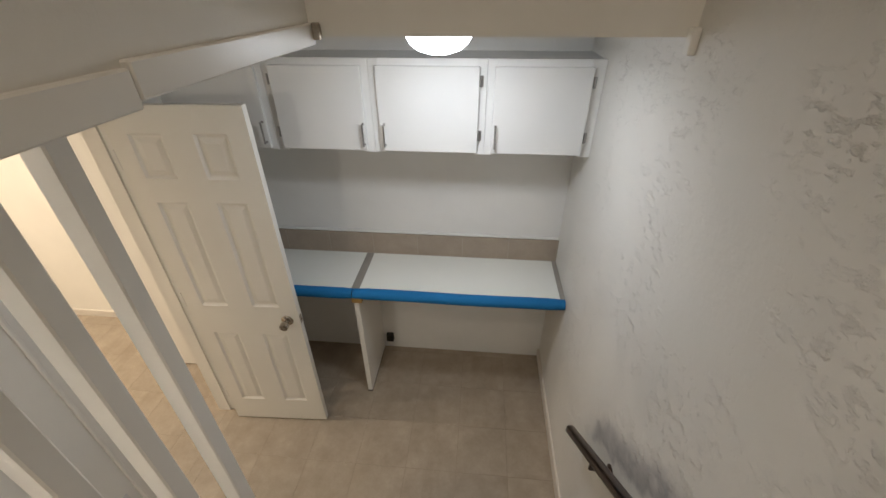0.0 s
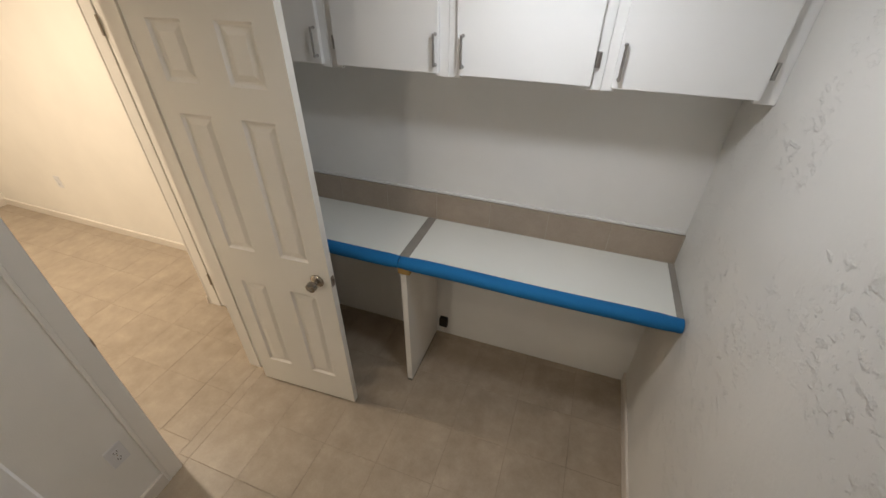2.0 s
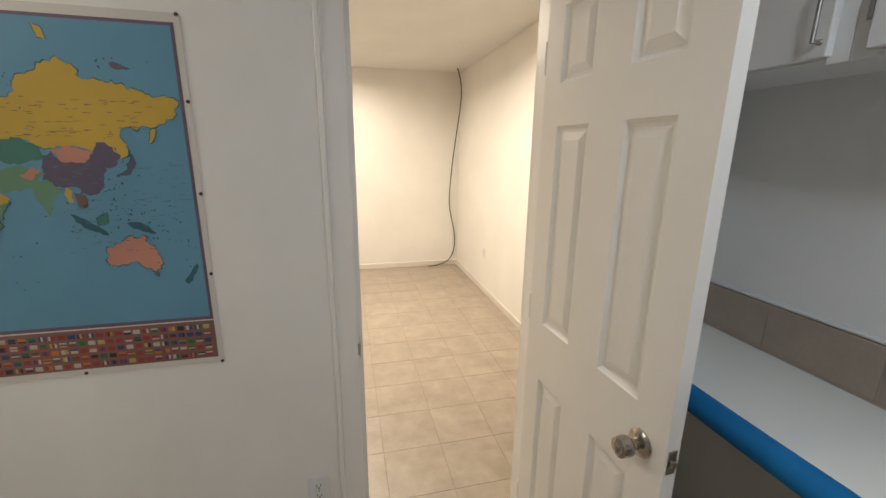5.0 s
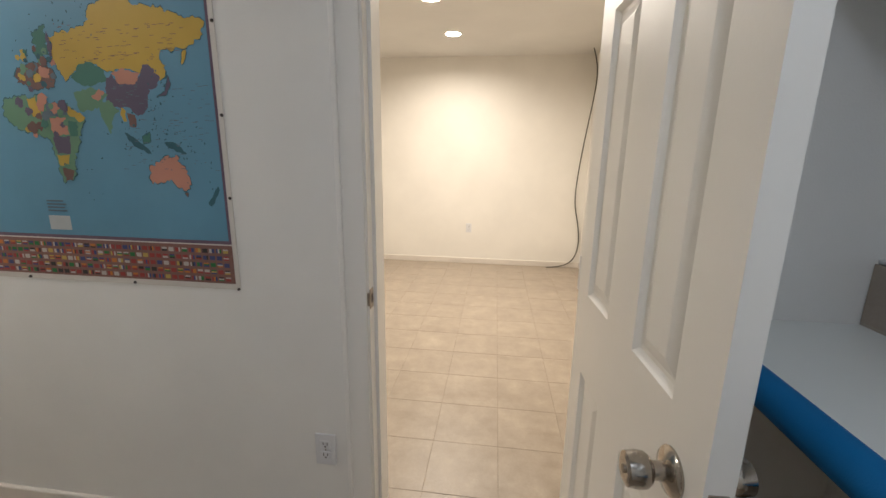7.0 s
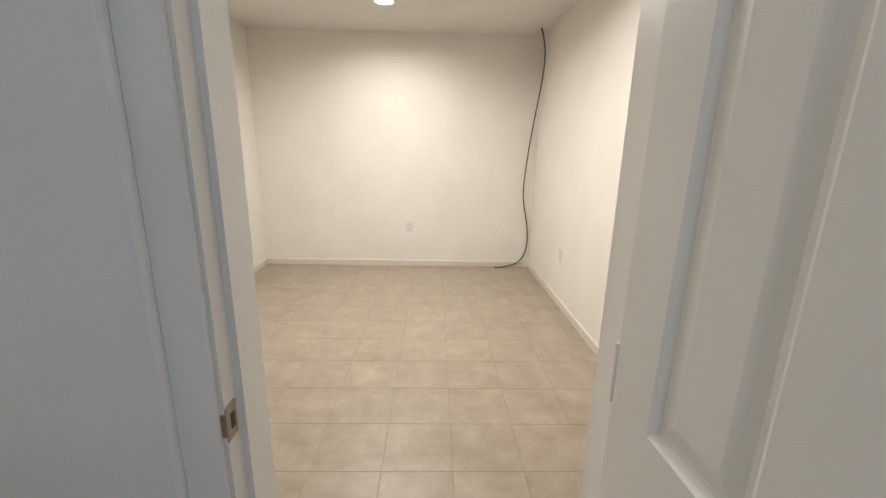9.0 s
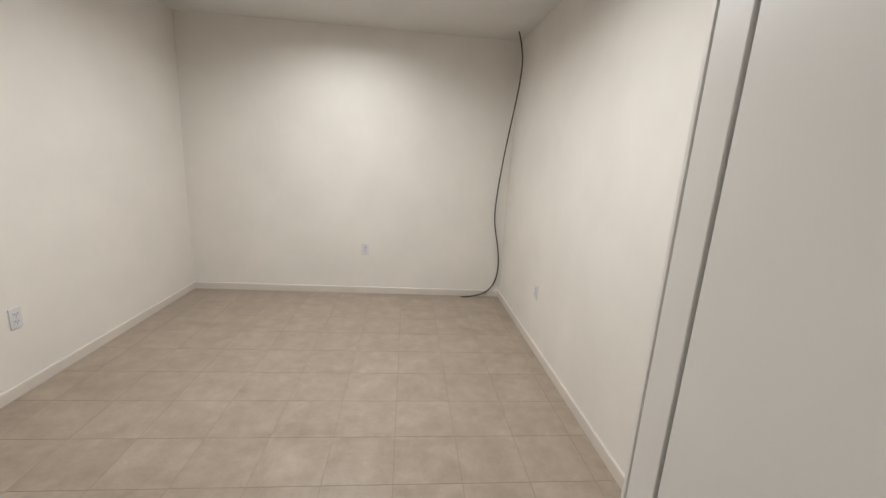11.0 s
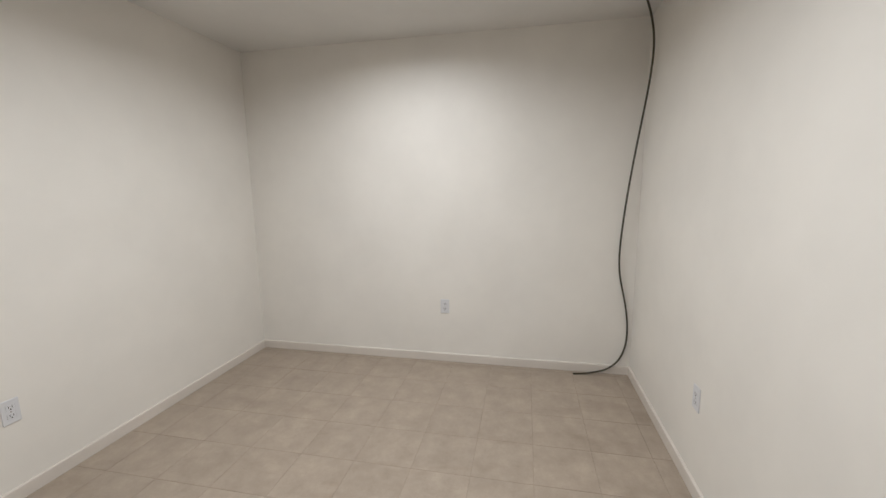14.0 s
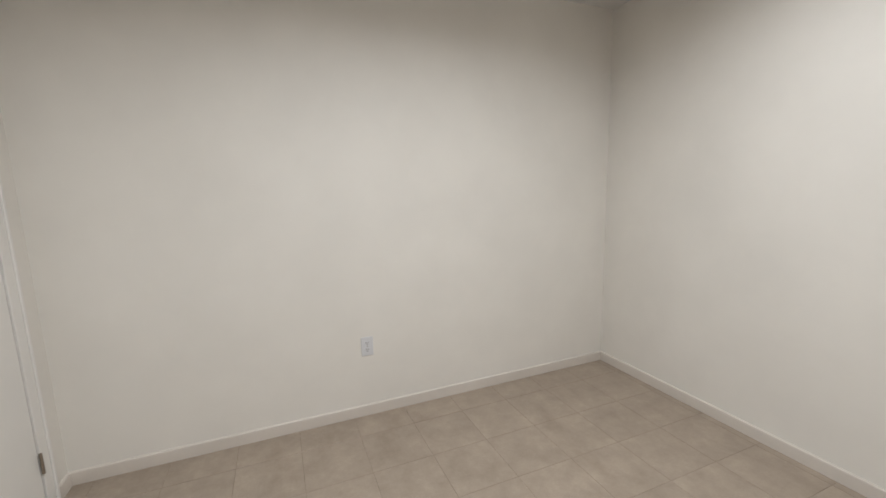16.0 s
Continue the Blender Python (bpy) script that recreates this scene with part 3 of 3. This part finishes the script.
def recessed_lamp(x, y, watts):
    root = thing("recessed_lamp", "lit round recessed lamp with a white ring", "ceiling lamp", "recessed lamps of the room")
    m = Matrix.Translation((x, y, RC)) @ pose(0, 0, 0, 180, 0, 0)
    n = 40
    bm = bmesh.new()
    loops = [[bm.verts.new(m @ Vector((r * math.cos(2 * math.pi * i / n), r * math.sin(2 * math.pi * i / n), h))) for i in range(n)]
             for r, h in ((0.094, 0.0), (0.093, 0.005), (0.086, 0.008), (0.074, 0.006), (0.070, 0.001))]
    for p, q in zip(loops, loops[1:]):
        for i in range(n):
            bm.faces.new((p[i], p[(i + 1) % n], q[(i + 1) % n], q[i]))
    part("ring", bm, M_trim, root, "", True)
    bm = bmesh.new()
    lathe(bm, ((0.072, 0.001), (0.070, 0.003), (0.03, 0.0038)), m, n)
    part("lens", bm, M_can, root, "glowing flat lens")
    d = bpy.data.lights.new("recessed_light", "AREA")
    d.shape, d.size, d.energy, d.color = "DISK", 0.13, watts, WARM
    d.spread = radians(162)
    lo = new("recessed_light", d)
    lo.matrix_basis = pose(x, y, RC - 0.012)


for x, y, watts in ((-4.00, 1.05, 0.85 * ROOM_WATTS), (-3.11, 0.975, ROOM_WATTS), (-2.45, 1.57, 1.15 * ROOM_WATTS)):
    recessed_lamp(x, y, watts)

# Added fill light, never in view: brightens the stairwell and plaster wall.
root = thing("stair_fill", "unseen glowing fill dome added above the stairs", "ceiling lamp")
bm = bmesh.new()
lathe(bm, ((0.12, 0.0), (0.12, 0.02), (0.09, 0.05), (0.02, 0.065)), Matrix.Translation((0.7, -1.2, UP)) @ pose(0, 0, 0, 180, 0, 0), 32)
part("glass_dome", bm, glow("stair_fill_glass", WARM, 3.0), root, "", True)
d = bpy.data.lights.new("stair_fill_light", "AREA")
d.shape, d.size, d.energy, d.color = "DISK", 0.2, STAIR_FILL_WATTS, WARM
new("stair_fill_light", d).matrix_basis = pose(0.7, -1.2, UP - 0.08)


# ---- outlets ----
def outlet(m, label):
    """Plate in the local x-z plane, facing local -y."""
    root = thing("wall_outlet", label, "outlet", "wall outlets", m)
    part("plate", block(-0.035, 0.035, -0.006, 0, -0.057, 0.057, 0.003, 2), M_outlet, root)
    for dz in (-0.020, 0.020):
        r = part("receptacle", block(-0.017, 0.017, -0.0075, -0.005, dz - 0.014, dz + 0.014, 0.002), M_outlet, root)
        bm = bmesh.new()
        bx(bm, -0.008, -0.0055, -0.0082, -0.0076, dz - 0.002, dz + 0.008)
        bx(bm, 0.0055, 0.008, -0.0082, -0.0076, dz - 0.002, dz + 0.008)
        bx(bm, -0.0025, 0.0025, -0.0082, -0.0076, dz - 0.010, dz - 0.005)
        part("slots", bm, M_slot, r)
    bm = bmesh.new()
    lathe(bm, ((0.003, 0.006), (0.0025, 0.0072)), pose(0, 0, 0, 90, 0, 0), 10)
    part("screw", bm, M_plate, root)


outlet(pose(XW, 1.000, 0.383, 0, 0, 90), "white wall outlet beside the door casing")
outlet(pose(XF, 1.197, 0.460, 0, 0, 90), "white wall outlet in the middle of the end wall")
outlet(pose(-3.093, RY0, 0.425, 0, 0, 180), "white wall outlet on the bare side wall")
outlet(pose(-3.735, RY1, 0.444, 0, 0, 0), "white wall outlet near the cable's corner")

# ---- loose cable in the corner ----
cu = bpy.data.curves.new("cable", "CURVE")
cu.dimensions, cu.bevel_depth, cu.bevel_resolution, cu.resolution_u = "3D", 0.0065, 3, 10
sp = cu.splines.new("NURBS")
way = ((-4.60, 2.490, RC - 0.001), (-4.61, 2.505, RC - 0.03), (-4.65, 2.568, 2.32), (-4.73, 2.573, 2.06), (-4.79, 2.535, 1.71), (-4.82, 2.497, 1.35),
       (-4.84, 2.473, 1.02), (-4.85, 2.472, 0.78), (-4.855, 2.535, 0.57), (-4.855, 2.568, 0.34), (-4.855, 2.545, 0.15), (-4.845, 2.450, 0.040),
       (-4.83, 2.320, 0.012), (-4.81, 2.250, 0.008), (-4.80, 2.187, 0.008))
sp.points.add(len(way) - 1)
for p, c in zip(sp.points, way):
    p.co = (*c, 1)
sp.use_endpoint_u, sp.order_u = True, 4
cu.materials.append(M_cable)
tmp = new("cable_curve", cu)
dep = bpy.context.evaluated_depsgraph_get()
me = bpy.data.meshes.new_from_object(tmp.evaluated_get(dep))
bpy.data.objects.remove(tmp)
for p in me.polygons:
    p.use_smooth = True
tagged(new("loose_cable", me), "thin dark loose cable hanging from the ceiling to the floor", "cable")

from mathutils.geometry import tessellate_polygon

# ---- poster: world map with a strip of flags ----
M_sea = paint("map_sea", (0.125, 0.285, 0.405), 0.5, 40, 0.0004, 0.16, 0.3)
M_paper = paint("map_paper", (0.62, 0.59, 0.54), 0.5, 60, 0.0005, 0.06, 0.3)
M_edge = paint("map_border", (0.15, 0.10, 0.14), 0.5, 60, 0.0003, 0.1)
LAND = {n: paint("map_" + n, c, 0.5, 55, 0.0003, 0.22, 0.3) for n, c in {
    "yellow": (0.52, 0.35, 0.055), "violet": (0.12, 0.10, 0.15), "salmon": (0.50, 0.235, 0.165), "green": (0.065, 0.19, 0.15),
    "leaf": (0.14, 0.27, 0.17), "brown": (0.17, 0.10, 0.085), "teal": (0.04, 0.12, 0.15), "pale": (0.48, 0.50, 0.50),
    "grey": (0.12, 0.17, 0.21), "flagbed": (0.23, 0.12, 0.10)}.items()}
MAPL, MAPR, MZ0, MZ1 = -0.62, 0.742, 0.93, 1.842
poster = thing("map_poster", "world map poster with a strip of flags, pinned up", "poster")

part("paper", block(XW + 0.0005, XW + 0.0022, MAPL - 0.015, MAPR + 0.015, MZ0 - 0.018, MZ1 + 0.022), M_paper, poster)
part("border", block(XW + 0.0023, XW + 0.0027, MAPL, MAPR, 1.052, MZ1), M_edge, poster)
part("sea", block(XW + 0.0028, XW + 0.0033, MAPL + 0.008, MAPR - 0.008, 1.062, MZ1 - 0.008), M_sea, poster)
part("flag_strip", block(XW + 0.0023, XW + 0.0028, MAPL, MAPR, MZ0, 1.048), LAND["flagbed"], poster)


land_no = [0]


def land(name, colour, outline, layer=0, rough=0.012, coast=True):
    """A region as a thin sheet with an uneven coast, over a slightly larger dark one."""
    n = len(outline)
    area = sum(outline[i][0] * outline[(i + 1) % n][1] - outline[(i + 1) % n][0] * outline[i][1] for i in range(n))
    if area < 0:
        outline = outline[::-1]
    if coast:
        flat(name + "_coast", LAND["teal"], outline, rough * 1.4, 0.0022)
    flat(name, LAND[colour], outline, rough, 0.0)


def flat(name, material, outline, rough, grow):
    land_no[0] += 1
    x = XW + 0.0036 + 0.000015 * land_no[0]
    pts = []
    n = len(outline)
    for i in range(n):
        a, b = Vector(outline[i]), Vector(outline[(i + 1) % n])
        k = max(1, int((b - a).length / 0.006))
        side = Vector(((b - a).y, -(b - a).x)).normalized()
        for j in range(k):
            p = a + (b - a) * j / k
            w = rough * (noise.noise((p.x * 75, p.y * 75, 3.7)) + 0.5 * noise.noise((p.x * 190, p.y * 190, 1.3))) * min(1.0, 3 * j / k) if j else 0.0
            pts.append(p + side * (w + grow))
    me = bpy.data.meshes.new(name)
    co = [Vector((x, p.x, p.y)) for p in pts]
    me.from_pydata(co, [], [t if (co[t[1]] - co[t[0]]).cross(co[t[2]] - co[t[0]]).x > 0 else t[::-1] for t in tessellate_polygon([co])])
    me.materials.append(material)
    ob = new(name, me)
    ob.parent = poster


land("land", "yellow", [(0.28, 1.51), (0.25, 1.57), (0.25, 1.63), (0.30, 1.645), (0.37, 1.655), (0.39, 1.70), (0.43, 1.715), (0.48, 1.75), (0.51, 1.735),
     (0.515, 1.71), (0.56, 1.70), (0.60, 1.692), (0.64, 1.68), (0.67, 1.665), (0.70, 1.67), (0.73, 1.655), (0.715, 1.62), (0.69, 1.60), (0.65, 1.592), (0.60, 1.59),
     (0.585, 1.565), (0.60, 1.548), (0.58, 1.51), (0.565, 1.515), (0.55, 1.55), (0.52, 1.53), (0.47, 1.54), (0.42, 1.535), (0.37, 1.56), (0.32, 1.54)])
land("land", "violet", [(0.41, 1.51), (0.43, 1.53), (0.45, 1.505), (0.50, 1.505), (0.52, 1.525), (0.53, 1.552), (0.55, 1.552), (0.58, 1.52), (0.56, 1.49), (0.54, 1.49),
     (0.53, 1.44), (0.51, 1.42), (0.49, 1.42), (0.47, 1.44), (0.42, 1.44), (0.40, 1.46)], 1, 0.007, False)
land("land", "salmon", [(0.43, 1.532), (0.47, 1.545), (0.52, 1.53), (0.50, 1.502), (0.45, 1.502)], 2, 0.007, False)
land("land", "green", [(0.30, 1.52), (0.33, 1.555), (0.37, 1.562), (0.41, 1.54), (0.41, 1.51), (0.37, 1.50), (0.33, 1.50)], 1, 0.007, False)
land("land", "leaf", [(0.30, 1.48), (0.36, 1.495), (0.41, 1.475), (0.38, 1.445), (0.35, 1.43), (0.31, 1.43)], 2, 0.007, False)
land("land", "salmon", [(0.355, 1.47), (0.385, 1.49), (0.40, 1.48), (0.375, 1.455)], 3, 0.007, False)
land("land", "leaf", [(0.37, 1.455), (0.41, 1.46), (0.44, 1.43), (0.415, 1.41), (0.40, 1.365), (0.385, 1.40), (0.375, 1.43)], 2, 0.007, False)
land("land", "yellow", [(0.445, 1.44), (0.46, 1.43), (0.455, 1.40), (0.44, 1.42)], 2, 0.006, False)
land("land", "brown", [(0.46, 1.425), (0.485, 1.42), (0.487, 1.392), (0.47, 1.385)], 2, 0.006, False)
land("island", "teal", [(0.445, 1.372), (0.47, 1.335), (0.52, 1.312), (0.515, 1.322), (0.48, 1.35)], 1, 0.003)
land("island", "green", [(0.50, 1.36), (0.527, 1.372), (0.523, 1.345), (0.50, 1.34)], 1, 0.003)
land("island", "teal", [(0.568, 1.345), (0.60, 1.342), (0.632, 1.312), (0.60, 1.322), (0.58, 1.332)], 1, 0.003)
land("continent", "salmon", [(0.508, 1.272), (0.535, 1.29), (0.575, 1.308), (0.582, 1.30), (0.598, 1.31), (0.608, 1.288), (0.63, 1.265), (0.635, 1.235), (0.622, 1.212),
     (0.592, 1.217), (0.58, 1.232), (0.54, 1.232), (0.512, 1.225)])
land("island", "brown", [(0.612, 1.202), (0.624, 1.202), (0.619, 1.190)], 0, 0.001)
land("island", "teal", [(0.722, 1.222), (0.715, 1.20), (0.692, 1.165), (0.685, 1.175), (0.705, 1.20)], 0, 0.003)
land("island", "violet", [(0.605, 1.525), (0.61, 1.50), (0.592, 1.472), (0.56, 1.468), (0.59, 1.482)], 0, 0.002)
land("island", "yellow", [(0.655, 1.582), (0.668, 1.588), (0.663, 1.565), (0.650, 1.55)], 0, 0.002)
land("island", "yellow", [(0.445, 1.82), (0.462, 1.812), (0.468, 1.785), (0.452, 1.79)], 0, 0.003)
land("island", "brown", [(0.59, 1.742), (0.61, 1.738), (0.632, 1.728), (0.60, 1.729)], 0, 0.002)
land("land", "green", [(0.20, 1.64), (0.245, 1.66), (0.24, 1.58), (0.20, 1.575)], 0)
land("land", "violet", [(0.245, 1.645), (0.26, 1.61), (0.248, 1.57), (0.24, 1.60)], 1, 0.006, False)
land("land", "brown", [(0.13, 1.55), (0.22, 1.57), (0.25, 1.53), (0.24, 1.495), (0.17, 1.49), (0.12, 1.51)], 0)
land("land", "leaf", [(0.16, 1.548), (0.19, 1.555), (0.19, 1.53), (0.165, 1.525)], 1, 0.006, False)
land("land", "yellow", [(0.13, 1.535), (0.155, 1.54), (0.15, 1.515), (0.13, 1.515)], 1, 0.006, False)
land("land", "salmon", [(0.20, 1.55), (0.235, 1.545), (0.23, 1.52), (0.20, 1.525)], 1, 0.006, False)
land("continent", "leaf", [(0.06, 1.46), (0.14, 1.475), (0.20, 1.47), (0.22, 1.45), (0.275, 1.45), (0.285, 1.42), (0.32, 1.41), (0.30, 1.37), (0.285, 1.33), (0.262, 1.28),
     (0.25, 1.235), (0.215, 1.222), (0.205, 1.26), (0.20, 1.31), (0.195, 1.35), (0.165, 1.36), (0.09, 1.38), (0.05, 1.42)])
land("land", "yellow", [(0.14, 1.465), (0.17, 1.47), (0.18, 1.42), (0.15, 1.415)], 1, 0.006, False)
land("land", "grey", [(0.20, 1.46), (0.265, 1.448), (0.265, 1.418), (0.20, 1.415)], 1, 0.006, False)
land("land", "salmon", [(0.205, 1.412), (0.26, 1.412), (0.262, 1.365), (0.21, 1.36)], 1, 0.006, False)
land("land", "violet", [(0.205, 1.357), (0.262, 1.36), (0.255, 1.31), (0.21, 1.308)], 1, 0.006, False)
land("land", "yellow", [(0.207, 1.305), (0.25, 1.307), (0.242, 1.278), (0.212, 1.275)], 1, 0.006, False)
land("land", "brown", [(0.218, 1.268), (0.255, 1.262), (0.246, 1.232), (0.222, 1.228)], 1, 0.006, False)
land("land", "green", [(0.262, 1.40), (0.295, 1.40), (0.29, 1.36), (0.265, 1.36)], 1, 0.006, False)
land("land", "yellow", [(0.275, 1.445), (0.325, 1.412), (0.305, 1.398), (0.27, 1.42)], 1, 0.007, False)
mixed = random.Random(11)
for k in range(46):
    # small countries round the inland sea and down the great southern continent
    if k < 26:
        y, z, q = mixed.uniform(0.13, 0.255), mixed.uniform(1.49, 1.60), mixed.uniform(0.007, 0.014)
    else:
        y, z, q = mixed.uniform(0.10, 0.285), mixed.uniform(1.36, 1.465), mixed.uniform(0.009, 0.018)
    turn = mixed.uniform(0, 1.2)
    ring = [(y + q * mixed.uniform(0.7, 1.25) * math.cos(turn + 1.047 * i), z + q * mixed.uniform(0.7, 1.25) * math.sin(turn + 1.047 * i)) for i in range(6)]
    land("country", mixed.choice(("yellow", "salmon", "green", "violet", "leaf", "brown", "grey", "teal")), ring, 1, 0.004, False)
land("continent", "salmon", [(-0.52, 1.68), (-0.25, 1.70), (-0.18, 1.60), (-0.28, 1.50), (-0.33, 1.44), (-0.42, 1.50), (-0.50, 1.60)])
land("continent", "leaf", [(-0.32, 1.41), (-0.20, 1.38), (-0.13, 1.33), (-0.20, 1.25), (-0.27, 1.15), (-0.29, 1.22), (-0.33, 1.33)])
part("legend", block(XW + 0.0036, XW + 0.004, 0.135, 0.21, 1.078, 1.122), LAND["pale"], poster, "pale legend box")
for i in range(4):
    part("text_bar", block(XW + 0.0036, XW + 0.004, 0.138, 0.205 - 0.008 * (i % 2), 1.135 + 0.010 * i, 1.140 + 0.010 * i), LAND["grey"], poster)
bm = bmesh.new()
rng = random.Random(5)
# small islands scattered along the coasts, and faint lines of print inside the largest land
isles = bmesh.new()
for cy, cz, sy, sz, count in ((0.50, 1.36, 0.05, 0.03, 34), (0.56, 1.42, 0.02, 0.05, 18), (0.63, 1.33, 0.05, 0.025, 22), (0.66, 1.30, 0.05, 0.06, 14), (0.60, 1.74, 0.03, 0.01, 8),
                              (0.30, 1.70, 0.05, 0.03, 14), (0.59, 1.50, 0.02, 0.03, 12), (0.33, 1.25, 0.04, 0.06, 8), (0.20, 1.60, 0.04, 0.05, 20)):
    for _ in range(count):
        y, z = rng.gauss(cy, sy), rng.gauss(cz, sz)
        if 1.08 < z < MZ1 - 0.02 and y < MAPR - 0.02:
            q, turn = rng.uniform(0.0009, 0.0027), rng.uniform(0, 3.1)
            ring = []
            for k in range(7):
                a = 2 * math.pi * k / 7
                u, w = q * rng.uniform(0.6, 1.3) * 1.7 * math.cos(a), q * rng.uniform(0.6, 1.3) * math.sin(a)
                ring.append(isles.verts.new((XW + 0.0052, y + u * math.cos(turn) - w * math.sin(turn), z + u * math.sin(turn) + w * math.cos(turn))))
            isles.faces.new(ring)
tagged(part("island_print", isles, LAND["teal"], poster), "", "", "", "stuff")
print_lines = bmesh.new()
for _ in range(90):
    y, z = rng.uniform(0.27, 0.66), rng.uniform(1.56, 1.66)
    w = rng.uniform(0.005, 0.018)
    bx(print_lines, XW + 0.0050, XW + 0.0051, y, y + w, z, z + 0.0013)
tagged(part("land_lettering", print_lines, LAND["brown"], poster), "", "", "", "stuff")
for i in range(110):
    y, z = rng.uniform(0.42, 0.72), rng.uniform(1.26, 1.50)
    w = rng.uniform(0.004, 0.016)
    bx(bm, XW + 0.0036, XW + 0.0039, y, y + w, z, z + 0.0016)
tagged(part("lettering", bm, LAND["grey"], poster), "", "", "", "stuff")

# flags: little two- and three-band cards in four rows
FLAG = [paint("flag_" + n, c, 0.5, 60, 0.0002, 0.1, 0.3) for n, c in (("red", (0.30, 0.05, 0.045)), ("blue", (0.05, 0.065, 0.17)), ("green", (0.03, 0.16, 0.05)),
        ("yellow", (0.46, 0.33, 0.08)), ("white", (0.46, 0.42, 0.38)), ("black", (0.04, 0.035, 0.035)), ("orange", (0.5, 0.17, 0.04)))]
sets = [bmesh.new() for _ in FLAG]
for c in range(60):
    for r in range(5):
        y, z = MAPL + 0.010 + c * 0.0224, MZ0 + 0.007 + r * 0.0218
        w, h = 0.0165, 0.0125
        bands = rng.choice((1, 2, 3, 3))
        tall = rng.random() < 0.4
        for k in range(bands):
            q = sets[rng.choice((0, 0, 0, 1, 1, 2, 3, 4, 4, 5, 6))]
            if tall:
                bx(q, XW + 0.0029, XW + 0.0034, y + w * k / bands, y + w * (k + 1) / bands, z, z + h)
            else:
                bx(q, XW + 0.0029, XW + 0.0034, y, y + w, z + h * k / bands, z + h * (k + 1) / bands)
for q, mt in zip(sets, FLAG):
    tagged(part("flag_ink", q, mt, poster), "", "", "", "stuff")
for y, z in ((0.751, 1.861), (0.752, 1.657), (0.753, 1.419), (0.752, 1.190), (0.751, 0.914), (0.40, 0.918), (0.02, 0.918), (0.30, 1.858)):
    pin = thing("push_pin", "small dark push pin holding the poster", "pin", "pins of the poster")
    bm = bmesh.new()
    lathe(bm, ((0.0045, 0.002), (0.0048, 0.004), (0.003, 0.007), (0.001, 0.008)), Matrix.Translation((XW, y, z)) @ pose(0, 0, 0, 0, 90, 0), 12)
    part("head", bm, M_slot, pin)


# ---- tiled floors ----
TILE, GAP = 0.3045, 0.0025
cache = {}


def tile_mesh(w, d):
    key = (round(w, 3), round(d, 3))
    if key not in cache:
        bm = bmesh.new()
        bx(bm, -w / 2, w / 2, -d / 2, d / 2, -0.009, 0)
        top = [e for e in bm.edges if all(v.co.z > -1e-5 for v in e.verts)]
        bmesh.ops.bevel(bm, geom=top, offset=0.0007, segments=1, affect="EDGES")
        cache[key] = mesh_of("tile", bm, M_tile)
    return cache[key]


def tiled(parent, x0, x1, y0, y1, px, py):
    i0, i1 = math.floor((x0 - px) / TILE), math.ceil((x1 - px) / TILE)
    j0, j1 = math.floor((y0 - py) / TILE), math.ceil((y1 - py) / TILE)
    for i in range(i0, i1):
        for j in range(j0, j1):
            a, b = max(px + i * TILE, x0) + GAP / 2, min(px + (i + 1) * TILE, x1) - GAP / 2
            c, d = max(py + j * TILE, y0) + GAP / 2, min(py + (j + 1) * TILE, y1) - GAP / 2
            if b - a > 0.01 and d - c > 0.01:
                ob = new("tile", tile_mesh(b - a, d - c))
                ob.location = ((a + b) / 2, (c + d) / 2, rng.uniform(-0.0003, 0.0003))
                ob.parent = parent


fl = setting("floor", block(XF - 0.12, XE + 0.12, YS - 0.12, RY1 + 0.12, -0.12, -0.0012), M_grout, "beige ceramic tile floor with thin grout lines", "floor")
tiled(fl, XW - 0.06, XE, 0.9, YN, -0.285, 1.196)
tiled(fl, XW, SX - 0.09, YS, 0.9, -0.285, 1.196)
tiled(fl, XF, XW - 0.06, RY0, RY1, -1.470, 1.268)
